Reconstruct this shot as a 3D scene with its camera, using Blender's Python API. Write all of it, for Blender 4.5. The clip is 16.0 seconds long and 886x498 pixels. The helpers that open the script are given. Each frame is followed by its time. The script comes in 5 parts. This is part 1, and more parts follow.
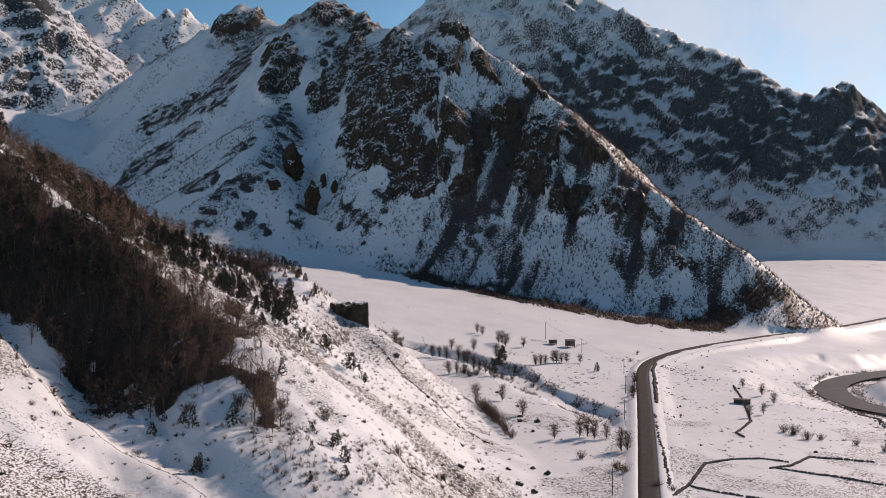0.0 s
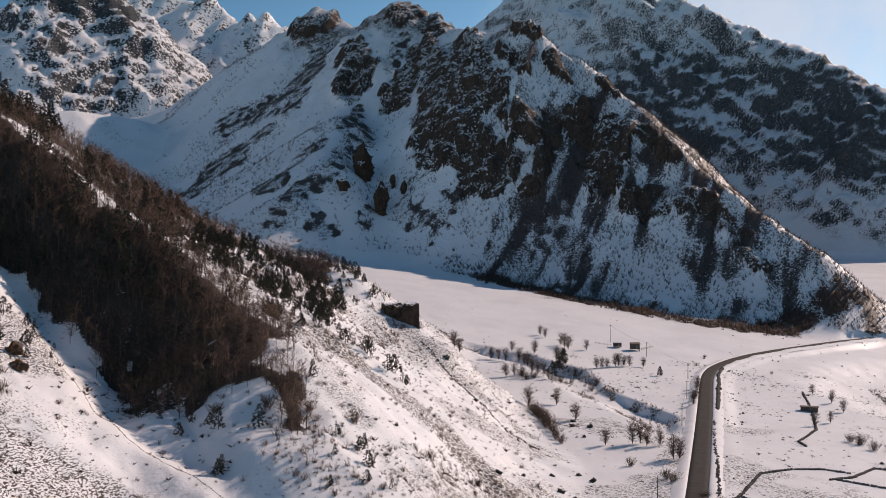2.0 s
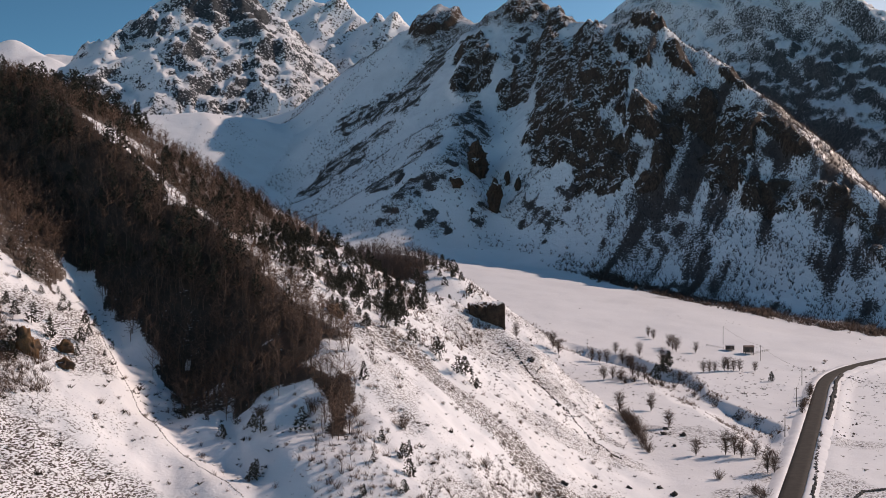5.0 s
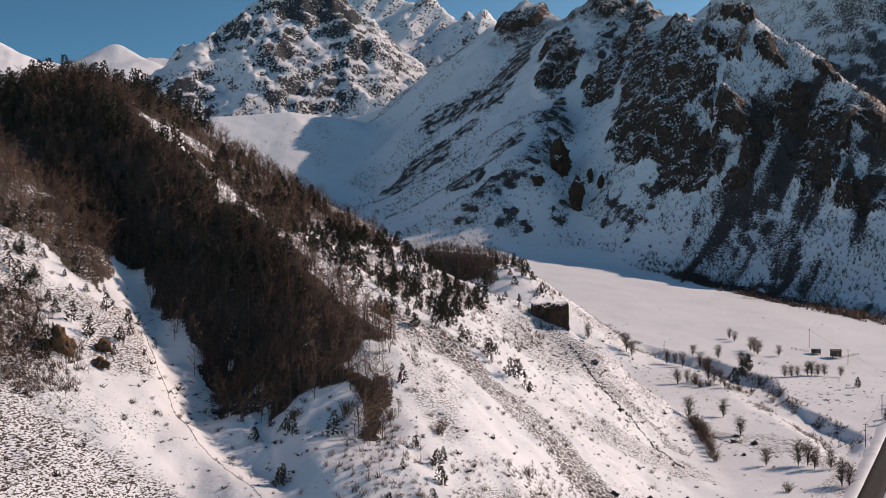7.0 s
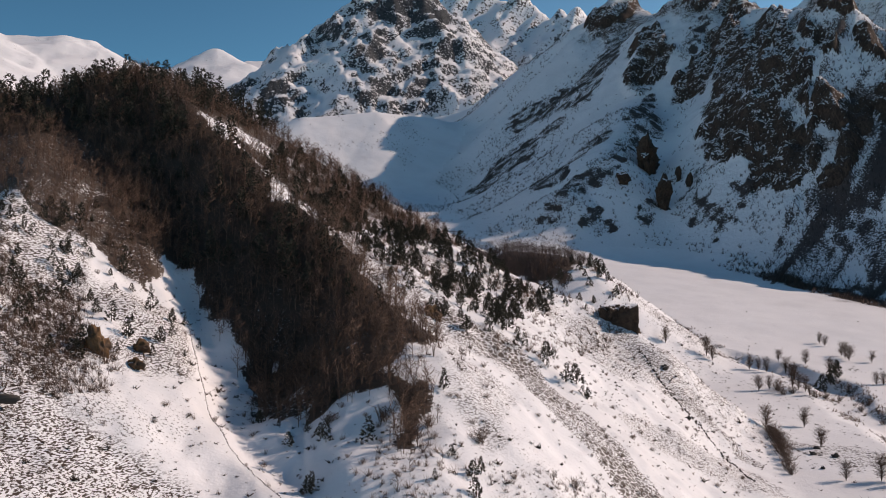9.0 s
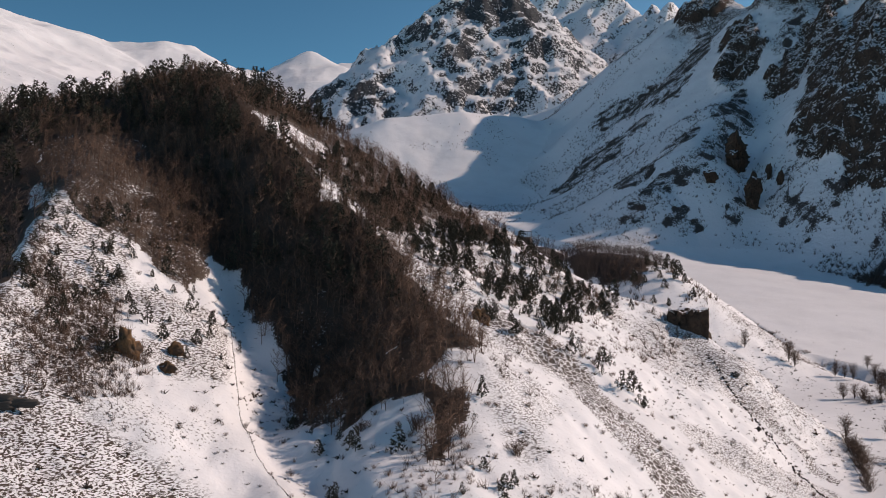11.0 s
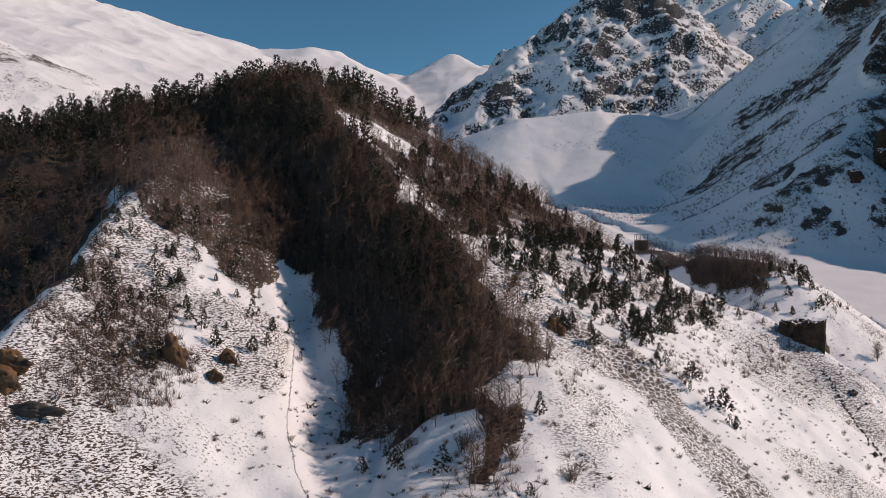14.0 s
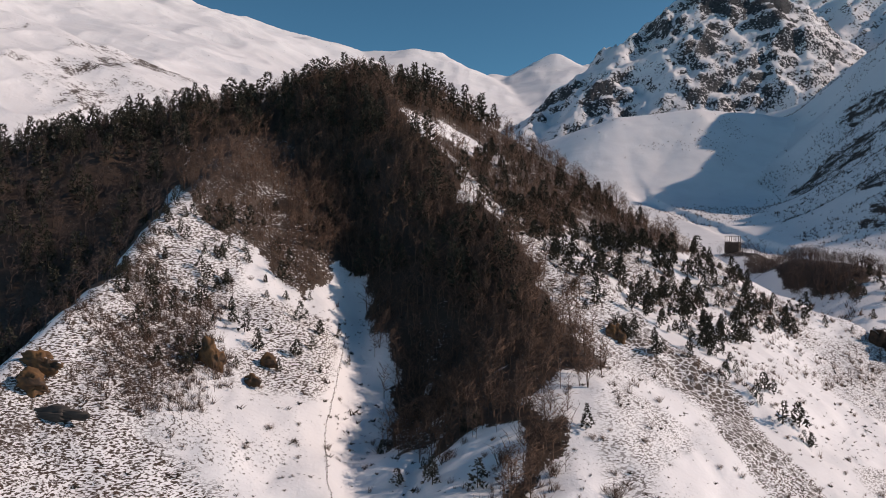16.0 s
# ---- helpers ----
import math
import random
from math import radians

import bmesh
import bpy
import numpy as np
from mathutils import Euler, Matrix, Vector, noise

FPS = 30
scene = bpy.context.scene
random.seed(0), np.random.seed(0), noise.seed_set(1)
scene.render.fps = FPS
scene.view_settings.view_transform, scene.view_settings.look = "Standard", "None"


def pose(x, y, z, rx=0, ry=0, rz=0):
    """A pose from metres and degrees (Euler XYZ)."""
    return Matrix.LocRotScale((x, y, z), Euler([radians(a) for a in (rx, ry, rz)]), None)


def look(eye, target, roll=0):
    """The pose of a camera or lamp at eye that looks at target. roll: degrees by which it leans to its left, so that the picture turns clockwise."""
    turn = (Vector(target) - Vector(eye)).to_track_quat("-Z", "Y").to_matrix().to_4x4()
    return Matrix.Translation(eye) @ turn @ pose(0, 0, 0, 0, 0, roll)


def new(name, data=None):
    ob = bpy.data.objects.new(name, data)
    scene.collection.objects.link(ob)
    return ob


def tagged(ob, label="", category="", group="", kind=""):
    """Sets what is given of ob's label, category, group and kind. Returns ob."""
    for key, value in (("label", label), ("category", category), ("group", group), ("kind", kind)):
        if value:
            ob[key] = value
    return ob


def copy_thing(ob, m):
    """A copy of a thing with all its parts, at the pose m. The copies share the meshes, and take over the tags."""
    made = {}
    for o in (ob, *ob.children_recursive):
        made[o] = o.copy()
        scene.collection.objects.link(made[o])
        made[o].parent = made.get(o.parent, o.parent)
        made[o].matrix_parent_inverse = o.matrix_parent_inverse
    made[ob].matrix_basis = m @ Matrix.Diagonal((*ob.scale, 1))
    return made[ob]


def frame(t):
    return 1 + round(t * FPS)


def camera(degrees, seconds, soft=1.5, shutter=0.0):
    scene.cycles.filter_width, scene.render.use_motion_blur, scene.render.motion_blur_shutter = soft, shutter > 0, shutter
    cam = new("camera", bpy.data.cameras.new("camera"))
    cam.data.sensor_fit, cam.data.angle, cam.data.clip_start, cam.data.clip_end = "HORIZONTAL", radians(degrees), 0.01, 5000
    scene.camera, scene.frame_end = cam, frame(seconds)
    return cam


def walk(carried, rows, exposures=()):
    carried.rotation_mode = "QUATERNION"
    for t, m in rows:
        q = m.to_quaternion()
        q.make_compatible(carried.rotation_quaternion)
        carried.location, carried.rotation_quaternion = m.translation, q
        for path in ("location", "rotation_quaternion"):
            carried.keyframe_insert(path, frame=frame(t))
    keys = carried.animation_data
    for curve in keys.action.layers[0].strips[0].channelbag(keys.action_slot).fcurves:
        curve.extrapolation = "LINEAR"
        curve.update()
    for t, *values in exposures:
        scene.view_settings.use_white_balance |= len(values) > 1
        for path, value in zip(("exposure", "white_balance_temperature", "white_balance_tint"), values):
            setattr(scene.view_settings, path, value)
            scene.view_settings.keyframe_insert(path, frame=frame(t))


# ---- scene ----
cam = camera(46.155, 16.0, soft=0.55)
# seconds, place, heading, tilt and lean of the drone in metres and degrees
FLIGHT = [
    (0.0, 0.01, 0.00, 78.00, -0.004, -0.818, -0.018),
    (0.5, 3.11, 1.37, 77.92, 1.111, -0.796, 0.017),
    (1.0, 6.24, 2.94, 77.86, 2.255, -0.777, 0.038),
    (1.5, 9.42, 4.77, 77.77, 3.395, -0.763, 0.047),
    (2.0, 12.60, 6.92, 77.69, 4.537, -0.758, 0.045),
    (2.5, 15.75, 9.34, 77.64, 5.712, -0.766, 0.039),
    (3.0, 18.87, 11.92, 77.62, 6.930, -0.785, 0.028),
    (3.5, 21.98, 14.55, 77.61, 8.175, -0.808, 0.011),
    (4.0, 25.08, 17.22, 77.61, 9.427, -0.832, -0.012),
    (6.5, 38.54, 32.38, 77.53, 15.864, -0.954, -0.005),
    (7.0, 41.07, 35.59, 77.46, 17.172, -0.959, -0.029),
    (7.5, 43.44, 38.97, 77.38, 18.494, -0.960, -0.041),
    (8.0, 45.57, 42.55, 77.29, 19.823, -0.959, -0.046),
    (8.5, 47.48, 46.32, 77.18, 21.153, -0.956, -0.045),
    (9.0, 49.22, 50.21, 77.10, 22.476, -0.951, -0.040),
    (11.5, 58.11, 69.31, 77.22, 29.026, -0.924, -0.117),
    (12.0, 59.71, 73.23, 77.33, 30.377, -0.903, -0.096),
    (12.5, 61.16, 77.21, 77.45, 31.719, -0.886, -0.078),
    (13.0, 62.47, 81.26, 77.54, 33.054, -0.868, -0.058),
    (13.5, 63.63, 85.34, 77.56, 34.388, -0.846, -0.033),
    (14.0, 64.70, 89.41, 77.56, 35.735, -0.825, -0.003),
    (14.5, 65.67, 93.47, 77.57, 37.115, -0.810, 0.031),
    (15.0, 66.52, 97.56, 77.60, 38.536, -0.799, 0.072),
    (15.5, 67.20, 101.69, 77.62, 39.991, -0.791, 0.121),
    (16.0, 67.67, 105.88, 77.61, 41.459, -0.788, 0.170)]
walk(cam, [(t, pose(x, y, z, 90 + tilt, 0, head) @ pose(0, 0, 0, 0, 0, lean)) for t, x, y, z, head, tilt, lean in FLIGHT],
     [(0, 0.11, 7260, 22), (9, 0.10, 7200, 20), (16, -0.01, 7100, 19.5)])

# ---------------------------------------------------------------- daylight
SUN_HEADING, SUN_HEIGHT = 45.5, 29.8
world = bpy.data.worlds.new("sky")
scene.world = world
world.use_nodes = True
wn = world.node_tree.nodes
sky = wn.new("ShaderNodeTexSky")
sky.sky_type, sky.sun_disc = "NISHITA", False
sky.sun_elevation, sky.sun_rotation = radians(SUN_HEIGHT), radians(SUN_HEADING)
sky.altitude, sky.air_density, sky.dust_density, sky.ozone_density = 4500, 0.85, 0.0, 1.6
wn["Background"].inputs["Strength"].default_value = 0.168
# thin high air gives the sky its teal cast; loose cloud hangs over the northern ridges
tint = wn.new("ShaderNodeMix")
tint.data_type, tint.blend_type = "RGBA", "MULTIPLY"
tint.inputs["Factor"].default_value, tint.inputs["B"].default_value = 1.0, (0.77, 1.0, 0.87, 1)
world.node_tree.links.new(sky.outputs[0], tint.inputs["A"])
way = wn.new("ShaderNodeTexCoord").outputs["Generated"]
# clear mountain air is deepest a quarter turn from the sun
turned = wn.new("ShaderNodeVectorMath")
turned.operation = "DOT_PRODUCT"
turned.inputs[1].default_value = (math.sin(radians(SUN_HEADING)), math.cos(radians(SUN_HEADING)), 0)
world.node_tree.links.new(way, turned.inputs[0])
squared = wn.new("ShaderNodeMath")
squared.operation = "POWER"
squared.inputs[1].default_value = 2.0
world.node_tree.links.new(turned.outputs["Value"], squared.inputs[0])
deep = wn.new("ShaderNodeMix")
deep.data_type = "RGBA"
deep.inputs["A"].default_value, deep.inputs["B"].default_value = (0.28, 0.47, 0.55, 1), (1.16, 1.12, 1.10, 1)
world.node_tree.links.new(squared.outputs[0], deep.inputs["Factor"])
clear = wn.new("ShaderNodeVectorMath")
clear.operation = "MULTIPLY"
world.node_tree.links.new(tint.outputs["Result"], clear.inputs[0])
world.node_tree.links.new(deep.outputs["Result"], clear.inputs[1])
cloud = wn.new("ShaderNodeTexNoise")
cloud.inputs["Scale"].default_value, cloud.inputs["Detail"].default_value, cloud.inputs["Roughness"].default_value = 8.0, 8.0, 0.6
world.node_tree.links.new(way, cloud.inputs["Vector"])
north = wn.new("ShaderNodeVectorMath")
north.operation, north.inputs[1].default_value = "DOT_PRODUCT", (0.36, 0.93, 0.05)
world.node_tree.links.new(way, north.inputs[0])
near_north = wn.new("ShaderNodeMapRange")
near_north.inputs["From Min"].default_value, near_north.inputs["From Max"].default_value = 0.86, 0.97
near_north.inputs["To Min"].default_value, near_north.inputs["To Max"].default_value = -0.34, 0.36
world.node_tree.links.new(north.outputs["Value"], near_north.inputs["Value"])
total = wn.new("ShaderNodeMath")
world.node_tree.links.new(cloud.outputs[0], total.inputs[0])
world.node_tree.links.new(near_north.outputs[0], total.inputs[1])
veil = wn.new("ShaderNodeMapRange")
veil.interpolation_type = "SMOOTHSTEP"
veil.inputs["From Min"].default_value, veil.inputs["From Max"].default_value, veil.inputs["To Max"].default_value = 0.50, 0.95, 0.68
world.node_tree.links.new(total.outputs[0], veil.inputs["Value"])
clouded = wn.new("ShaderNodeMix")
clouded.data_type = "RGBA"
clouded.inputs["B"].default_value = (3.7, 4.2, 4.7, 1)
world.node_tree.links.new(veil.outputs[0], clouded.inputs["Factor"])
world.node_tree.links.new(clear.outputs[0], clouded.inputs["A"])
world.node_tree.links.new(clouded.outputs["Result"], wn["Background"].inputs["Color"])
sun = new("sun", bpy.data.lights.new("sun", "SUN"))
sun.data.energy, sun.data.angle, sun.data.color = 3.42, radians(0.53), (1.0, 0.87, 0.76)
toward = Vector((math.sin(radians(SUN_HEADING)) * math.cos(radians(SUN_HEIGHT)), math.cos(radians(SUN_HEADING)) * math.cos(radians(SUN_HEIGHT)), math.sin(radians(SUN_HEIGHT))))
sun.matrix_world = look(toward * 500, (0, 0, 0))

# ---------------------------------------------------------------- materials
class Nodes:
    """Short hand for building a material's nodes."""

    def __init__(self, name, roughness=0.9, specular=0.3):
        self.material = bpy.data.materials.new(name)
        self.material.use_nodes = True
        self.tree = self.material.node_tree
        self.bsdf = self.tree.nodes["Principled BSDF"]
        self.bsdf.inputs["Roughness"].default_value = roughness
        self.bsdf.inputs["Specular IOR Level"].default_value = specular
        self.place = self.tree.nodes.new("ShaderNodeTexCoord").outputs["Object"]

    def add(self, kind, **settings):
        node = self.tree.nodes.new(kind)
        for key, value in settings.items():
            node.inputs[key].default_value = value
        return node

    def link(self, a, b):
        self.tree.links.new(a, b)

    def noise(self, scale, detail=4.0, rough=0.55, stretch=None, distort=0.0):
        node = self.add("ShaderNodeTexNoise", Scale=scale, Detail=detail, Roughness=rough, Distortion=distort)
        at = self.place
        if stretch:
            m = self.add("ShaderNodeMapping", Scale=stretch)
            self.link(at, m.inputs["Vector"])
            at = m.outputs[0]
        self.link(at, node.inputs["Vector"])
        return node.outputs[0]

    def math(self, op, a, b=0.0, clamp=False):
        node = self.tree.nodes.new("ShaderNodeMath")
        node.operation, node.use_clamp = op, clamp
        for socket, value in zip(node.inputs, (a, b)):
            if isinstance(value, (int, float)):
                socket.default_value = value
            else:
                self.link(value, socket)
        return node.outputs[0]

    def ramp(self, value, a, b):
        """0 below a, 1 above b, smooth between."""
        node = self.tree.nodes.new("ShaderNodeMapRange")
        node.interpolation_type = "SMOOTHSTEP"
        node.inputs["From Min"].default_value, node.inputs["From Max"].default_value = a, b
        self.link(value, node.inputs["Value"])
        return node.outputs[0]

    def attribute(self, name):
        node = self.tree.nodes.new("ShaderNodeAttribute")
        node.attribute_name = name
        return node.outputs["Fac"]

    def mix(self, fac, a, b):
        node = self.tree.nodes.new("ShaderNodeMix")
        node.data_type = "RGBA"
        for socket, value in ((node.inputs["Factor"], fac), (node.inputs["A"], a), (node.inputs["B"], b)):
            if isinstance(value, tuple):
                socket.default_value = (*value, 1)
            elif isinstance(value, (int, float)):
                socket.default_value = value
            else:
                self.link(value, socket)
        return node.outputs["Result"]

    def colour(self, socket):
        self.link(socket, self.bsdf.inputs["Base Color"])
        return self

    def bump(self, height, distance, strength=1.0):
        node = self.add("ShaderNodeBump", Strength=strength, Distance=distance)
        self.link(height, node.inputs["Height"])
        self.link(node.outputs[0], self.bsdf.inputs["Normal"])
        return self


def land_material(name, grain, rock_a, rock_b, snow=(0.80, 0.80, 0.82), relief=1.0, ledges=0.0, litter=((0.042, 0.029, 0.022), (0.085, 0.059, 0.044)), fall=None, patches=0.9, edge=0.08):
    """Snow over rock and dead grass; the attributes rock and tuft say where the land lies bare; fall draws the pattern out down the slope."""
    n = Nodes(name, 0.85, 0.25)
    fine, mid, big = n.noise(1.0 / grain, 6, 0.62, fall), n.noise(0.22 / grain, 5, 0.6, fall), n.noise(0.03 / grain, 3)
    bare = n.math("ADD", n.attribute("rock"), n.math("MULTIPLY", n.math("SUBTRACT", fine, 0.5), 1.5))
    bare = n.math("ADD", bare, n.math("MULTIPLY", n.math("SUBTRACT", mid, 0.5), patches))
    bare = n.ramp(bare, 0.5 - edge, 0.5 + edge)
    if ledges:
        # snow lies on what is flat enough
        lie = n.tree.nodes.new("ShaderNodeSeparateXYZ")
        n.link(n.tree.nodes.new("ShaderNodeNewGeometry").outputs["Normal"], lie.inputs[0])
        dust = n.math("ADD", lie.outputs["Z"], n.math("MULTIPLY", n.math("SUBTRACT", fine, 0.5), ledges))
        bare = n.math("MULTIPLY", bare, n.math("SUBTRACT", 1.0, n.math("MULTIPLY", n.ramp(dust, 0.76, 0.90), 0.92)))
    tuft = n.math("ADD", n.math("MULTIPLY", n.attribute("tuft"), 0.62), n.math("MULTIPLY", n.noise(1.6 / grain, 3, 0.6, fall), 0.75))
    tuft = n.ramp(n.math("ADD", tuft, n.math("MULTIPLY", mid, 0.2)), 0.78, 0.9)
    steps = n.ramp(n.noise(2.9, 3, 0.5, (0.42, 0.42, 1.6), 0.5), 0.50, 0.545)
    steps = n.math("MULTIPLY", steps, n.math("SUBTRACT", 1.0, n.math("MULTIPLY", n.ramp(n.attribute("terrace"), 0.86, 0.98), 0.5)))
    tuft = n.math("MAXIMUM", tuft, n.math("MULTIPLY", steps, n.ramp(n.math("ADD", n.attribute("terrace"), n.math("MULTIPLY", mid, 0.5)), 0.5, 0.8)))
    # rubble: stones in a net of snow
    cells = n.add("ShaderNodeTexVoronoi", Scale=0.66)
    cells.feature = "DISTANCE_TO_EDGE"
    bent = n.tree.nodes.new("ShaderNodeVectorMath")
    bent.operation = "ADD"
    warp = n.add("ShaderNodeTexNoise", Scale=1.1, Detail=4.0, Roughness=0.65)
    n.link(n.place, warp.inputs["Vector"])
    n.link(n.place, bent.inputs[0])
    n.link(warp.outputs["Color"], bent.inputs[1])
    n.link(bent.outputs[0], cells.inputs["Vector"])
    stones = n.math("MULTIPLY", n.ramp(n.math("ADD", cells.outputs["Distance"], n.math("MULTIPLY", fine, 0.26)), 0.19, 0.25), n.ramp(n.math("ADD", n.attribute("terrace"), n.math("MULTIPLY", n.math("SUBTRACT", mid, 0.5), 0.5)), 0.86, 0.96))
    tuft = n.math("MAXIMUM", tuft, n.math("MULTIPLY", stones, 0.95))
    rock = n.mix(n.ramp(mid, 0.35, 0.65), rock_a, rock_b)
    rock = n.mix(n.ramp(fine, 0.35, 0.7), rock, tuple(0.55 * c for c in rock_a))
    white = n.mix(n.ramp(big, 0.35, 0.7), snow, tuple(0.93 * c for c in snow))
    col = n.mix(tuft, white, n.mix(mid, *litter))
    n.colour(n.mix(bare, col, rock))
    n.link(n.math("ADD", 0.55, n.math("MULTIPLY", bare, 0.4)), n.bsdf.inputs["Roughness"])
    relief_map = n.math("MULTIPLY", n.math("ADD", fine, n.math("MULTIPLY", mid, 1.6)), n.math("ADD", 0.22, n.math("MULTIPLY", bare, 0.78)) if ledges else 1.0)
    return n.bump(relief_map, 0.9 * grain * relief, 0.55).material


def plain_material(name, a, b, size, roughness=0.85, relief=0.0, random_by=None):
    """Two tones in lumps of that size in metres, with the same lumps as relief; pieces may differ a little."""
    n = Nodes(name, roughness, 0.25)
    lump = n.noise(1.0 / size, 5, 0.6)
    col = n.mix(n.ramp(lump, 0.3, 0.7), a, b)
    if random_by:
        node = n.tree.nodes.new("ShaderNodeNewGeometry" if random_by == "island" else "ShaderNodeObjectInfo")
        out = node.outputs["Random Per Island" if random_by == "island" else "Random"]
        col = n.mix(out, col, tuple(0.55 * c for c in a))
    n.colour(col)
    if relief:
        n.bump(lump, relief, 0.7)
    return n.material


GROUND = land_material("snowfield", 1.0, (0.11, 0.085, 0.065), (0.17, 0.13, 0.10), (0.85, 0.85, 0.87), relief=0.25)
ROCKS = land_material("snowy_rock", 2.4, (0.056, 0.037, 0.028), (0.10, 0.067, 0.05), relief=2.6, ledges=1.9, litter=((0.058, 0.044, 0.041), (0.10, 0.076, 0.068)), fall=(1.0, 1.0, 0.4))
GREY = land_material("snowy_grey_rock", 4.5, (0.052, 0.056, 0.063), (0.092, 0.096, 0.101), ledges=1.0)
WOODED = land_material("snowy_wooded_rock", 2.6, (0.07, 0.072, 0.075), (0.125, 0.122, 0.122), relief=1.6, ledges=0.8, fall=(1.0, 1.0, 0.4), patches=0.45, edge=0.22)
PALE = land_material("high_snow", 7.0, (0.10, 0.092, 0.09), (0.17, 0.15, 0.14), (0.84, 0.84, 0.86), relief=0.4)
STREAKED = land_material("streaked_snow", 3.0, (0.10, 0.085, 0.078), (0.16, 0.135, 0.12), (0.83, 0.83, 0.85), relief=0.6)
NEEDLES = plain_material("needles", (0.062, 0.058, 0.042), (0.115, 0.105, 0.077), 0.8, random_by="island")
BARK = plain_material("bark", (0.06, 0.045, 0.035), (0.11, 0.085, 0.065), 0.5, random_by="island")
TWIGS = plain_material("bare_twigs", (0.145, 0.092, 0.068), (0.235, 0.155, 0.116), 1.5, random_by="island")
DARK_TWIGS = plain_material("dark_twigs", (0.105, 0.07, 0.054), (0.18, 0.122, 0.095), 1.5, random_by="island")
# maroon, with the self-shadowing of dense backlit woods put into the darker colour
SHADED_MAROON_TWIGS = plain_material("shaded_maroon_twigs", (0.078, 0.057, 0.052), (0.13, 0.095, 0.086), 1.5, random_by="island")
PALE_TWIGS = plain_material("pale_twigs", (0.11, 0.082, 0.066), (0.18, 0.138, 0.112), 1.5, random_by="island")
GRASS = plain_material("dead_grass", (0.04, 0.029, 0.022), (0.085, 0.06, 0.043), 2.0, random_by="island")
OCHRE = plain_material("ochre_rock", (0.20, 0.105, 0.046), (0.065, 0.046, 0.036), 2.2, relief=0.4)
CRAG = plain_material("crag_rock", (0.046, 0.031, 0.023), (0.09, 0.06, 0.043), 1.6, relief=2.0)
STONE = plain_material("grey_stone", (0.12, 0.105, 0.095), (0.2, 0.175, 0.155), 0.7, relief=0.15, random_by="island")
ASPHALT = plain_material("asphalt", (0.028, 0.024, 0.021), (0.042, 0.036, 0.032), 2.5, 0.9)
BOARDS = plain_material("weathered_boards", (0.07, 0.055, 0.045), (0.13, 0.105, 0.09), 0.4)
TIN = plain_material("rusty_tin", (0.16, 0.10, 0.075), (0.23, 0.17, 0.14), 0.8, 0.6)
WHITE = plain_material("lying_snow", (0.80, 0.80, 0.82), (0.74, 0.74, 0.77), 3.0, 0.7)
WATER = plain_material("river_water", (0.02, 0.02, 0.02), (0.06, 0.055, 0.052), 3.0, 0.55, relief=0.08)
# ---------------------------------------------------------------- land form
def hashed(ix, iy, seed):
    h = (ix.astype(np.int64) * 374761393 + iy.astype(np.int64) * 668265263 + seed * 2147483647) & 0xFFFFFFFF
    h = ((h ^ (h >> 13)) * 1274126177) & 0xFFFFFFFF
    return ((h ^ (h >> 16)) & 0xFFFF) / 32767.5 - 1.0


def lumps(x, y, size, seed=0):
    """Smooth noise from -1 to 1 with lumps of that size in metres."""
    u, v = x / size, y / size
    ix, iy = np.floor(u), np.floor(v)
    fx, fy = u - ix, v - iy
    fx, fy = fx * fx * fx * (fx * (fx * 6 - 15) + 10), fy * fy * fy * (fy * (fy * 6 - 15) + 10)
    a, b = hashed(ix, iy, seed), hashed(ix + 1, iy, seed)
    c, d = hashed(ix, iy + 1, seed), hashed(ix + 1, iy + 1, seed)
    return (a * (1 - fx) + b * fx) * (1 - fy) + (c * (1 - fx) + d * fx) * fy


def rough(x, y, size, octaves=4, seed=0, gain=0.5):
    total, amp = 0.0, 1.0
    for k in range(octaves):
        total = total + amp * lumps(x * 0.8 + y * 0.6 + 37.0 * k, y * 0.8 - x * 0.6 - 11.0 * k, size / 2 ** k, seed + k)
        amp *= gain
    return total


def ridged(x, y, size, octaves=4, seed=0, gain=0.5):
    """Sharp-crested noise from about 0 to 1."""
    total, amp, norm = 0.0, 1.0, 0.0
    for k in range(octaves):
        n = 1 - np.abs(lumps(x * 0.8 + y * 0.6 + 17.0 * k, y * 0.8 - x * 0.6 + 23.0 * k, size / 2 ** k, seed + k))
        total, norm = total + amp * n * n, norm + amp
        amp *= gain
    return total / norm


def step(a, b, v):
    s = np.clip((v - a) / (b - a), 0, 1)
    return s * s * (3 - 2 * s)


def smax(a, b, k):
    h = np.clip(0.5 + 0.25 * (a - b) / k, 0, 1)
    return b + (a - b) * h + 2 * k * h * (1 - h)


def smin(a, b, k):
    return -smax(-a, -b, k)


